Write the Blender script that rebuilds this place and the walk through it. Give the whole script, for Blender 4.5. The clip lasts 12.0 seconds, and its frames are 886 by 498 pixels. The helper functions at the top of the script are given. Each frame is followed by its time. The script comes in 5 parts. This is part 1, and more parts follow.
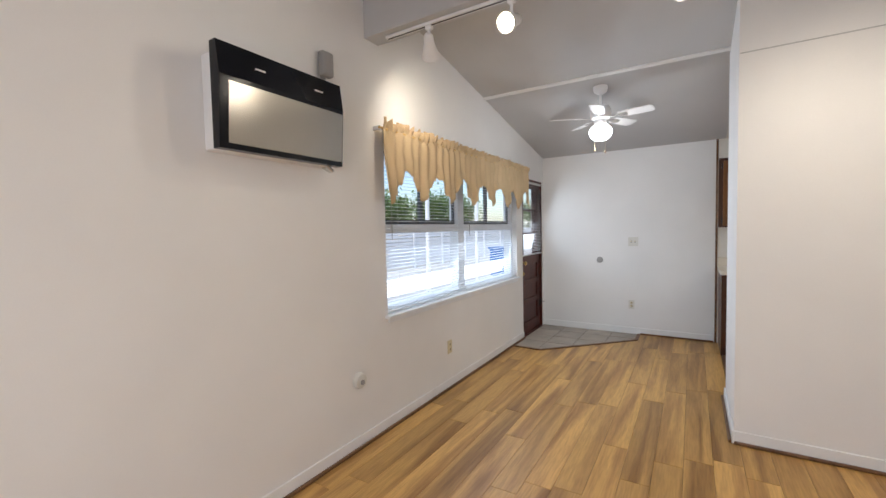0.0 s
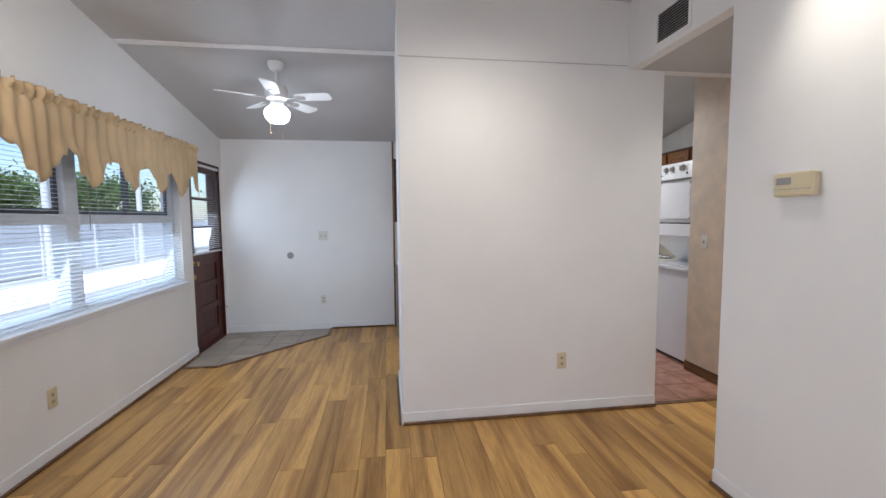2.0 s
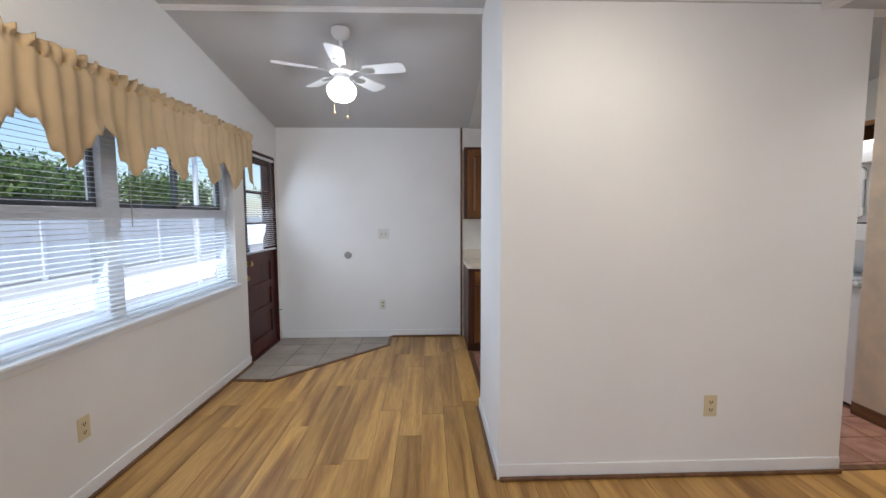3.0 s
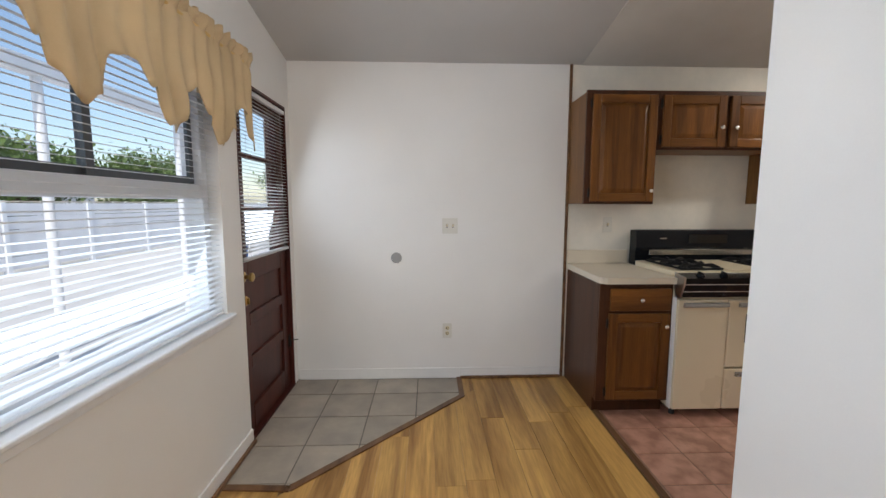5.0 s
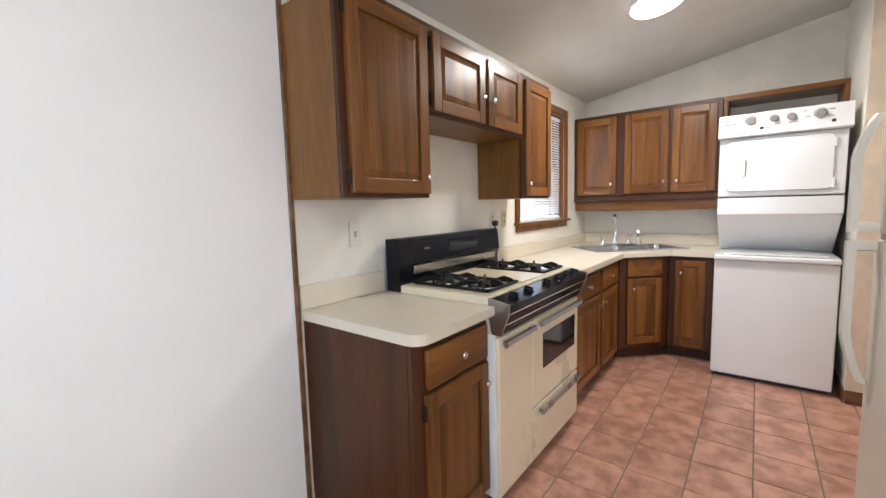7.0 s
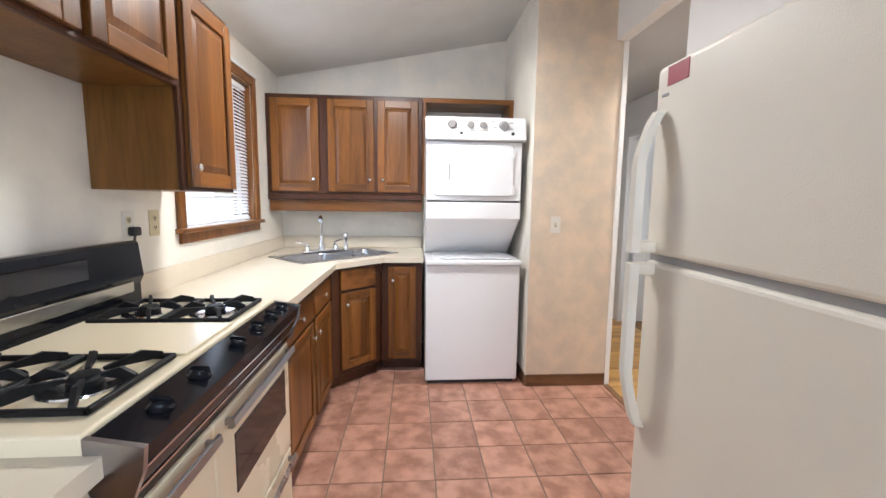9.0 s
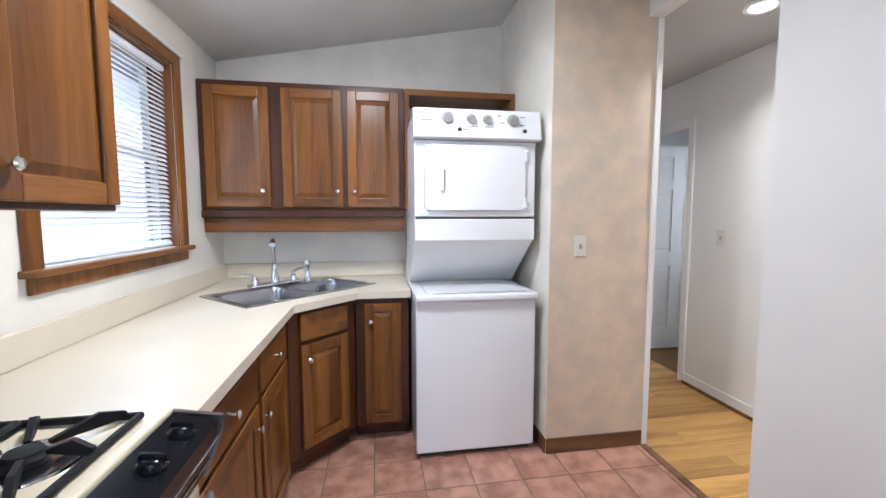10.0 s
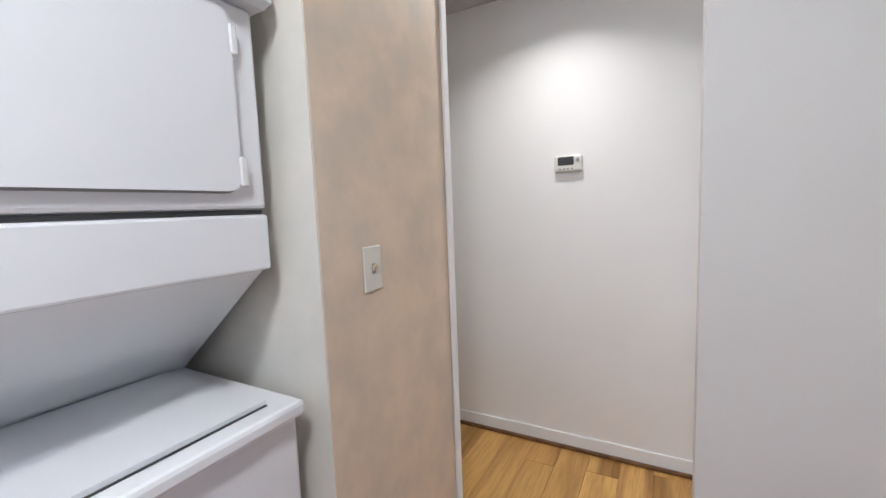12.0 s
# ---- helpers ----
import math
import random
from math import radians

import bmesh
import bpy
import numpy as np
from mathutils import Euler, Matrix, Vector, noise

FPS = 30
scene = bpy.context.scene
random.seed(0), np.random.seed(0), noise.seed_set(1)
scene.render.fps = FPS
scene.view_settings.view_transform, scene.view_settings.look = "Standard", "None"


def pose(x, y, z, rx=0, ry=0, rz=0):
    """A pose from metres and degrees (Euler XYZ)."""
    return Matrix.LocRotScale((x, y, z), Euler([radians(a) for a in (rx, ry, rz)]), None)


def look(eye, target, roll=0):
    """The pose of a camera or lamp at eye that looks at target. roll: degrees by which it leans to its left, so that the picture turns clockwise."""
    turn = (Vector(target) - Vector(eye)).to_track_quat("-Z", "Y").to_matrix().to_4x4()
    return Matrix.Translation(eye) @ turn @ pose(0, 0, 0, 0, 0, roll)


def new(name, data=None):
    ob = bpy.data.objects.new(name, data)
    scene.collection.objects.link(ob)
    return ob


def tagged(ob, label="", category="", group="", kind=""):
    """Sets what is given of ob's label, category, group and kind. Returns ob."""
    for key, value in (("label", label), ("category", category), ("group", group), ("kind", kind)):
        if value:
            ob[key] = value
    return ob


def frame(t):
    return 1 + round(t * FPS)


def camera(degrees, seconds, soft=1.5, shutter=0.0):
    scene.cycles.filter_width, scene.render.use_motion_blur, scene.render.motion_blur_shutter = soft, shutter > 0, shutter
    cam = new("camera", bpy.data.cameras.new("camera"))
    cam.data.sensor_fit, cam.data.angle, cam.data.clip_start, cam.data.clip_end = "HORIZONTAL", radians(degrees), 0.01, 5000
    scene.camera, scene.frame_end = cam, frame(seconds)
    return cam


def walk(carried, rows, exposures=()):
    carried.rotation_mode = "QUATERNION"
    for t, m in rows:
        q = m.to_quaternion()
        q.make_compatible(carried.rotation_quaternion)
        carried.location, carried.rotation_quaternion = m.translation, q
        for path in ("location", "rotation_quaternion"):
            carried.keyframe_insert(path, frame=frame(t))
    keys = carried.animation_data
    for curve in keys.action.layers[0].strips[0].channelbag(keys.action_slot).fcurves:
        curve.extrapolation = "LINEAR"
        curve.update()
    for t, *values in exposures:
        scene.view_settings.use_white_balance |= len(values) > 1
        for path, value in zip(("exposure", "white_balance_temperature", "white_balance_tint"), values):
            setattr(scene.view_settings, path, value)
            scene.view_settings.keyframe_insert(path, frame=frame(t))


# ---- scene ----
cam = camera(94.9, 12.0)
PATH = [
    (0, (0.224, 0.277, 1.43), (-0.824, 1.978, 1.333), -1.2),
    (0.5, (0.275, 0.292, 1.461), (-0.309, 2.201, 1.35), -1.4),
    (1, (0.352, 0.376, 1.445), (0.19, 2.365, 1.32), -1.3),
    (1.5, (0.391, 0.505, 1.437), (0.545, 2.494, 1.298), -1.0),
    (2, (0.372, 0.715, 1.427), (0.642, 2.69, 1.276), -0.5),
    (2.5, (0.24, 1.01, 1.435), (0.465, 2.991, 1.284), -0.4),
    (3, (0.095, 1.373, 1.42), (0.158, 3.365, 1.258), -0.2),
    (3.2, (0.066, 1.539, 1.41), (0.059, 3.533, 1.253), -0.3),
    (4.8, (-0.537, 2.801, 1.352), (-0.557, 4.792, 1.156), 0.2),
    (5, (-0.609, 2.975, 1.386), (-0.538, 4.962, 1.165), 0.1),
    (5.5, (-0.718, 3.408, 1.404), (-0.381, 5.368, 1.198), -0.2),
    (6, (-0.708, 3.866, 1.376), (0.021, 5.719, 1.187), -0.6),
    (6.5, (-0.628, 4.253, 1.362), (0.534, 5.869, 1.167), -1.1),
    (7, (-0.487, 4.592, 1.342), (1.088, 5.809, 1.138), -1.5),
    (7.5, (-0.291, 4.772, 1.348), (1.563, 5.488, 1.124), -1.3),
    (7.7, (-0.223, 4.835, 1.347), (1.701, 5.329, 1.114), -1.1),
    (9.3, (0.462, 4.961, 1.361), (2.44, 4.763, 1.144), 0.5),
    (9.5, (0.607, 5.003, 1.355), (2.582, 4.766, 1.154), 0.2),
    (10, (0.988, 5.036, 1.376), (2.955, 4.716, 1.208), -0.0),
    (10.5, (1.369, 4.959, 1.396), (3.303, 4.484, 1.215), -0.4),
    (11, (1.737, 4.909, 1.371), (3.557, 4.104, 1.17), -0.6),
    (11.5, (2.13, 4.864, 1.375), (3.67, 3.608, 1.149), -0.6),
    (12, (2.43, 4.754, 1.349), (3.389, 3.01, 1.153), -2.2),
]
EXPOSURES = [(0, 1.65, 6150, 10), (0.5, 1.55, 6000, 10), (1, 1.6, 5850, 10), (2, 1.55, 5650, 10), (2.5, 1.55, 5700, 10), (3.2, 1.5, 5950, 10), (5, 1.55, 6500, 10), (5.5, 1.6, 6600, 10), (6, 1.9, 6600, 10), (7, 2.35, 6150, 10), (7.7, 2.55, 6150, 10), (9.5, 2.6, 5600, 10), (10, 2.4, 5400, 10), (11, 2.3, 5450, 10), (12, 1.95, 5500, 10)]
walk(cam, [(t, look(eye, target, roll)) for t, eye, target, roll in PATH], EXPOSURES)

# ---- world, sun, lamps ----
world = bpy.data.worlds.new("world")
scene.world = world
world.use_nodes = True
wn = world.node_tree
sky = wn.nodes.new("ShaderNodeTexSky")
sky.sky_type, sky.sun_disc = "NISHITA", False
sky.sun_elevation, sky.sun_rotation = radians(52), radians(170)
wn.links.new(sky.outputs[0], wn.nodes["Background"].inputs[0])
wn.nodes["Background"].inputs[1].default_value = 0.06
sun = new("sun", bpy.data.lights.new("sun", "SUN"))
sun.data.energy, sun.data.angle, sun.data.color = 1.2, radians(0.5), (1, 0.95, 0.88)
sun.matrix_world = look((0, 0, 20), (-2.6, 15, 0))


def lamp(name, kind, at, watts, colour, size=0.05, aim=None, spread=None):
    """A lamp at one of the place's own bulbs."""
    d = bpy.data.lights.new(name, kind)
    d.energy, d.color = watts, colour
    if kind == "AREA":
        d.shape, d.size = "DISK", size
    else:
        d.shadow_soft_size = size
    if kind == "SPOT":
        d.spot_size, d.spot_blend = radians(spread), 1.0
    ob = new(name, d)
    ob.matrix_world = look(at, aim or (at[0], at[1] + 0.001, at[2] - 1))
    return ob


# sky light in the openings
def window_light(name, at, aim, wide, high, watts, colour=(0.78, 0.88, 1.0)):
    d = bpy.data.lights.new(name, "AREA")
    d.shape, d.size, d.size_y, d.energy, d.color = "RECTANGLE", wide, high, watts, colour
    ob = new(name, d)
    ob.matrix_world = look(at, aim)
    return ob


window_light("west_window_light", (-1.60, 3.8, 1.43), (0, 3.8, 0.75), 2.4, 1.15, 7.5, (0.72, 0.85, 1.0))
window_light("kitchen_window_light", (2.95, 6.085, 1.68), (2.95, 5, 1.5), 0.88, 0.9, 1.2)
window_light("south_window_light", (0.25, -1.55, 1.35), (0.6, 2, 0.6), 2.6, 1.4, 11, (0.98, 0.96, 1.0))
window_light("door_light", (-1.63, 5.64, 1.55), (0, 5.64, 1.0), 0.6, 0.9, 1.2)
# added fill in the unseen room, brightens the open hall door
window_light("bedroom_fill_light", (4.17, 1.34, 1.5), (4.4, 2.4, 1.1), 0.8, 1.1, 1.0, (1, 0.97, 0.92))


# ---- materials ----
def material(name, base, rough=0.5, metal=0.0, vary=0.12, scale=3.0, grain=60.0, bump=0.1, stretch=(1, 1, 1), second=None,
             clear=0.0, random_tint=0.0, emit=0.0, blotch=None, spec=0.5):
    """A node material with a coarse and a fine variation of colour, uneven gloss and fine relief."""
    m = bpy.data.materials.new(name)
    m.use_nodes = True
    n, l = m.node_tree.nodes, m.node_tree.links
    b = n["Principled BSDF"]
    co = n.new("ShaderNodeTexCoord")
    mp = n.new("ShaderNodeMapping")
    mp.inputs["Scale"].default_value = stretch
    l.new(co.outputs["Object"], mp.inputs[0])
    place = mp.outputs[0]
    info = n.new("ShaderNodeObjectInfo")
    if random_tint:
        shift = n.new("ShaderNodeVectorMath")
        shift.operation = "MULTIPLY_ADD"
        shift.inputs[1].default_value = (41, 67, 23)
        l.new(info.outputs["Random"], shift.inputs[0])
        l.new(place, shift.inputs[2])
        place = shift.outputs[0]
    big, fine = n.new("ShaderNodeTexNoise"), n.new("ShaderNodeTexNoise")
    for t, sc, det in ((big, scale, 4), (fine, grain, 3)):
        t.inputs["Scale"].default_value, t.inputs["Detail"].default_value = sc, det
        l.new(place, t.inputs[0])
    ramp = n.new("ShaderNodeValToRGB")
    lo = second or [c * (1 - vary) for c in base]
    hi = base if second else [min(1, c * (1 + vary)) for c in base]
    ramp.color_ramp.elements[0].color, ramp.color_ramp.elements[1].color = (*lo, 1), (*hi, 1)
    ramp.color_ramp.elements[0].position, ramp.color_ramp.elements[1].position = blotch or (0.3, 0.7)
    l.new(big.outputs[0], ramp.inputs[0])
    mix = n.new("ShaderNodeMix")
    mix.data_type, mix.blend_type = "RGBA", "MULTIPLY"
    mix.inputs[0].default_value = min(1, vary * 2.5)
    grey = n.new("ShaderNodeMapRange")
    grey.inputs[3].default_value, grey.inputs[4].default_value = 0.75, 1.2
    l.new(fine.outputs[0], grey.inputs[0])
    l.new(ramp.outputs[0], mix.inputs[6])
    l.new(grey.outputs[0], mix.inputs[7])
    out = mix.outputs[2]
    if random_tint:
        hsv = n.new("ShaderNodeHueSaturation")
        rr = n.new("ShaderNodeMapRange")
        rr.inputs[3].default_value, rr.inputs[4].default_value = 1 - random_tint, 1 + random_tint
        l.new(info.outputs["Random"], rr.inputs[0])
        l.new(rr.outputs[0], hsv.inputs["Value"])
        l.new(out, hsv.inputs["Color"])
        out = hsv.outputs[0]
    l.new(out, b.inputs["Base Color"])
    r = n.new("ShaderNodeMapRange")
    r.inputs[3].default_value, r.inputs[4].default_value = max(0.02, rough - (0.08 if rough > 0.45 else 0.02)), min(1, rough + (0.08 if rough > 0.45 else 0.02))
    l.new(big.outputs[0], r.inputs[0])
    l.new(r.outputs[0], b.inputs["Roughness"])
    b.inputs["Metallic"].default_value = metal
    b.inputs["Specular IOR Level"].default_value = spec
    b.inputs["Coat Weight"].default_value = clear
    b.inputs["Coat Roughness"].default_value = 0.15
    if bump:
        bp = n.new("ShaderNodeBump")
        bp.inputs["Strength"].default_value, bp.inputs["Distance"].default_value = bump, 0.002
        l.new(fine.outputs[0], bp.inputs["Height"])
        l.new(bp.outputs[0], b.inputs["Normal"])
    if emit:
        b.inputs["Emission Color"].default_value = (*base, 1)
        b.inputs["Emission Strength"].default_value = emit
    return m


def wood(name, light, dark, axis=2, ring=9.0, rough=0.35, tint=0.08, clear=0.25, long=0.08, per_piece=True, fine=0.4, stops=(0.34, 0.62)):
    """Streaky wood whose grain runs along one axis; each piece takes its own stretch of grain."""
    m = bpy.data.materials.new(name)
    m.use_nodes = True
    n, l = m.node_tree.nodes, m.node_tree.links
    b = n["Principled BSDF"]
    co, mp, info = n.new("ShaderNodeTexCoord"), n.new("ShaderNodeMapping"), n.new("ShaderNodeObjectInfo")
    sc = [1, 1, 1]
    sc[axis] = long
    mp.inputs["Scale"].default_value = sc
    l.new(co.outputs["Object"], mp.inputs[0])
    off = n.new("ShaderNodeVectorMath")
    off.operation = "MULTIPLY_ADD"
    comb = n.new("ShaderNodeCombineXYZ")
    for k in range(3):
        l.new(info.outputs["Random"], comb.inputs[k])
    off.inputs[1].default_value = (37, 53, 71) if per_piece else (0, 0, 0)
    l.new(comb.outputs[0], off.inputs[0])
    l.new(mp.outputs[0], off.inputs[2])
    a, f = n.new("ShaderNodeTexNoise"), n.new("ShaderNodeTexNoise")
    a.inputs["Scale"].default_value, a.inputs["Detail"].default_value, a.inputs["Distortion"].default_value = ring, 3, 0.6
    f.inputs["Scale"].default_value, f.inputs["Detail"].default_value = ring * 12, 4
    l.new(off.outputs[0], a.inputs[0])
    l.new(off.outputs[0], f.inputs[0])
    ramp = n.new("ShaderNodeValToRGB")
    ramp.color_ramp.elements[0].color, ramp.color_ramp.elements[1].color = (*dark, 1), (*light, 1)
    ramp.color_ramp.elements[0].position, ramp.color_ramp.elements[1].position = stops
    l.new(a.outputs[0], ramp.inputs[0])
    mix = n.new("ShaderNodeMix")
    mix.data_type, mix.blend_type = "RGBA", "MULTIPLY"
    mix.inputs[0].default_value = fine
    b.inputs["Specular IOR Level"].default_value = 0.3
    g = n.new("ShaderNodeMapRange")
    g.inputs[1].default_value, g.inputs[2].default_value, g.inputs[3].default_value, g.inputs[4].default_value = 0.35, 0.6, 0.55, 1.1
    l.new(f.outputs[0], g.inputs[0])
    l.new(ramp.outputs[0], mix.inputs[6])
    l.new(g.outputs[0], mix.inputs[7])
    hsv, rr = n.new("ShaderNodeHueSaturation"), n.new("ShaderNodeMapRange")
    rr.inputs[3].default_value, rr.inputs[4].default_value = 1 - tint, 1 + tint
    l.new(info.outputs["Random"], rr.inputs[0])
    l.new(rr.outputs[0], hsv.inputs["Value"])
    l.new(mix.outputs[2], hsv.inputs["Color"])
    l.new(hsv.outputs[0], b.inputs["Base Color"])
    b.inputs["Roughness"].default_value = rough
    b.inputs["Coat Weight"].default_value, b.inputs["Coat Roughness"].default_value = clear, 0.2
    bp = n.new("ShaderNodeBump")
    bp.inputs["Strength"].default_value, bp.inputs["Distance"].default_value = 0.15, 0.001
    l.new(f.outputs[0], bp.inputs["Height"])
    l.new(bp.outputs[0], b.inputs["Normal"])
    return m


def glass_material(name, tint=(1, 1, 1), rough=0.0):
    m = bpy.data.materials.new(name)
    m.use_nodes = True
    b = m.node_tree.nodes["Principled BSDF"]
    b.inputs["Base Color"].default_value = (*tint, 1)
    b.inputs["Transmission Weight"].default_value, b.inputs["Roughness"].default_value, b.inputs["IOR"].default_value = 1, rough, 1.1
    return m


PAINT = material("wall_paint", (0.81, 0.795, 0.77), 0.55, vary=0.03, scale=1.5, grain=150, bump=0.12)
# white ceiling drawn mid-grey: its shade is put into the base colour
CEIL_SHADED = material("shaded_ceiling_paint", (0.51, 0.50, 0.49), 0.7, vary=0.03, scale=2, grain=220, bump=0.2)
CEIL_KITCHEN = material("kitchen_ceiling_tone", (0.62, 0.60, 0.565), 0.65, vary=0.05, scale=3, grain=200, bump=0.2)
SPONGE = material("sponged_paint", (0.82, 0.77, 0.68), 0.5, vary=0.06, scale=4.5, grain=30, bump=0.1, second=(0.72, 0.69, 0.62), blotch=(0.34, 0.66))
SPONGE_DARK = material("sponged_tan_paint", (0.74, 0.60, 0.455), 0.5, vary=0.08, scale=7, grain=30, bump=0.1, second=(0.62, 0.53, 0.425), blotch=(0.36, 0.64))
WHITE = material("white_trim_paint", (0.82, 0.81, 0.79), 0.4, vary=0.03, scale=6, grain=90, bump=0.05)
FRAME_WHITE = material("white_window_paint", (0.80, 0.82, 0.84), 0.4, vary=0.04, scale=5, grain=90, bump=0.05)
BLIND = material("white_blind", (0.82, 0.83, 0.84), 0.45, vary=0.02, bump=0)
BLIND_DOOR = material("worn_blind", (0.66, 0.66, 0.66), 0.45, vary=0.05, bump=0)
PLANK = wood("honey_plank", (0.60, 0.345, 0.105), (0.285, 0.138, 0.037), axis=1, ring=9, rough=0.36, tint=0.16, clear=0.05, long=0.07, fine=0.35, stops=(0.32, 0.58))
GAP = material("dark_joint", (0.20, 0.115, 0.045), 0.8, vary=0.1)
SHOE = wood("brown_trim", (0.20, 0.10, 0.045), (0.11, 0.05, 0.022), axis=1, ring=14, rough=0.4)
OAK = wood("stained_oak", (0.225, 0.088, 0.019), (0.108, 0.039, 0.0090), axis=2, ring=11, rough=0.32, tint=0.1, clear=0.08, long=0.07)
OAK_X = wood("stained_oak_level", (0.225, 0.088, 0.019), (0.108, 0.039, 0.0090), axis=0, ring=11, rough=0.32, tint=0.1, clear=0.08, long=0.07)
OAK_Y = wood("stained_oak_cross", (0.225, 0.088, 0.019), (0.108, 0.039, 0.0090), axis=1, ring=11, rough=0.32, tint=0.1, clear=0.08, long=0.07)
OAK_SIDE = wood("oak_veneer_side", (0.22, 0.10, 0.025), (0.16, 0.068, 0.016), axis=2, ring=7, rough=0.38, tint=0.04, clear=0.05)
OAK_DARK = wood("dark_oak_panel", (0.075, 0.026, 0.010), (0.045, 0.015, 0.006), axis=2, ring=8, rough=0.4, tint=0.05, clear=0.03)
DOOR_WOOD = wood("red_brown_door", (0.085, 0.018, 0.011), (0.05, 0.010, 0.007), axis=2, ring=10, rough=0.4, tint=0.05, clear=0.05)
TERRA = material("terracotta_tile", (0.49, 0.265, 0.19), 0.33, vary=0.16, scale=9, grain=45, bump=0.15, blotch=(0.38, 0.62), second=(0.29, 0.135, 0.092), random_tint=0.08, clear=0.1)
SLATE = material("grey_tile", (0.41, 0.35, 0.285), 0.45, vary=0.1, scale=6, grain=40, bump=0.15, second=(0.30, 0.265, 0.22), random_tint=0.12)
GROUT = material("grout", (0.20, 0.15, 0.115), 0.9, vary=0.15, scale=10)
GROUT_GREY = material("grey_grout", (0.16, 0.145, 0.125), 0.9, vary=0.15, scale=10)
LAMINATE = material("cream_laminate", (0.68, 0.605, 0.485), 0.35, vary=0.04, scale=4, grain=200, bump=0.03)
ENAMEL = material("white_enamel", (0.82, 0.82, 0.83), 0.22, vary=0.015, scale=2, grain=80, bump=0.01, clear=0.3)
CREAM = material("almond_enamel", (0.78, 0.68, 0.49), 0.28, vary=0.01, scale=3, grain=80, bump=0.01, clear=0.3)
FRIDGE = material("bisque_textured_steel", (0.71, 0.655, 0.56), 0.42, vary=0.03, scale=2, grain=260, bump=0.25)
FRIDGE_HANDLE = material("bisque_plastic", (0.80, 0.745, 0.63), 0.35, vary=0.02, bump=0)
BLACK = material("black_enamel", (0.007, 0.008, 0.011), 0.16, vary=0.15, scale=4, grain=60, bump=0.02, spec=0.2)
IRON = material("cast_iron", (0.008, 0.008, 0.009), 0.55, vary=0.2, scale=20, grain=150, bump=0.2, spec=0.25)
DARKGLASS = material("dark_oven_glass", (0.008, 0.008, 0.009), 0.06, vary=0.1, bump=0)
CHROME = material("chrome", (0.78, 0.78, 0.79), 0.12, metal=1, vary=0.03, bump=0)
STEEL = material("brushed_steel", (0.40, 0.40, 0.41), 0.28, metal=1, vary=0.06, scale=6, grain=160, bump=0.06)
NICKEL = material("satin_nickel", (0.70, 0.68, 0.64), 0.25, metal=1, vary=0.04, bump=0)
BRASS = material("brass", (0.62, 0.42, 0.16), 0.3, metal=1, vary=0.08, bump=0)
DARKMETAL = material("dark_bronze", (0.03, 0.025, 0.022), 0.45, metal=0.6, vary=0.2)
ALU = material("dark_aluminium", (0.13, 0.14, 0.15), 0.4, metal=0.7, vary=0.1)
PLASTIC = material("white_plastic", (0.68, 0.66, 0.60), 0.35, vary=0.02, bump=0)
IVORY = material("ivory_plastic", (0.64, 0.55, 0.35), 0.4, vary=0.04, bump=0)
GREYP = material("grey_plastic", (0.30, 0.29, 0.28), 0.4, vary=0.06, bump=0)
DARKP = material("dark_plastic", (0.03, 0.03, 0.03), 0.4, vary=0.1, bump=0)
RUBBER = material("black_cord", (0.015, 0.015, 0.015), 0.5, vary=0.1, bump=0)
SILVER = material("silver_panel", (0.33, 0.31, 0.275), 0.22, metal=0.8, vary=0.03, bump=0)
RED = material("red_sticker", (0.28, 0.012, 0.03), 0.4, vary=0.05, bump=0)
FABRIC = material("tan_valance_cloth", (0.56, 0.42, 0.245), 0.9, vary=0.1, scale=4, grain=300, bump=0.3)
BULB = material("lit_bulb", (1.0, 0.86, 0.62), 0.4, vary=0.01, bump=0, emit=8)
GLOBE = material("lit_white_globe", (0.95, 0.97, 1.0), 0.3, vary=0.01, bump=0, emit=2.5)
DISC = material("lit_diffuser", (1.0, 0.93, 0.80), 0.4, vary=0.01, bump=0, emit=3)
GLASS = glass_material("window_glass")
CONCRETE = material("pale_concrete", (0.58, 0.57, 0.55), 0.8, vary=0.1, scale=0.8, grain=30, bump=0.2)
SIDING = material("white_siding", (0.74, 0.75, 0.77), 0.5, vary=0.05, scale=2)
SHINGLE = material("grey_shingle", (0.16, 0.17, 0.19), 0.8, vary=0.2, scale=6, grain=60, bump=0.4)
BIN = material("blue_plastic", (0.05, 0.16, 0.42), 0.4, vary=0.05, bump=0)
LEAF = material("leaves", (0.12, 0.18, 0.04), 0.5, vary=0.3, scale=2, grain=8, second=(0.06, 0.11, 0.022))
BARK = material("bark", (0.10, 0.07, 0.05), 0.9, vary=0.3, scale=6, grain=30, bump=0.5)


# ---- building helpers ----
def box(bm, x0, x1, y0, y1, z0, z1, bevel=0.0, seg=1):
    """Adds a box, with rounded edges where bevel is given, to bm."""
    made = bmesh.ops.create_cube(bm, size=1, matrix=Matrix.Translation(((x0 + x1) / 2, (y0 + y1) / 2, (z0 + z1) / 2))
                                 @ Matrix.Diagonal((abs(x1 - x0), abs(y1 - y0), abs(z1 - z0), 1)))
    if bevel:
        edges = list({e for v in made["verts"] for e in v.link_edges})
        bmesh.ops.bevel(bm, geom=edges, offset=bevel, segments=seg, affect="EDGES", profile=0.5)
    return bm


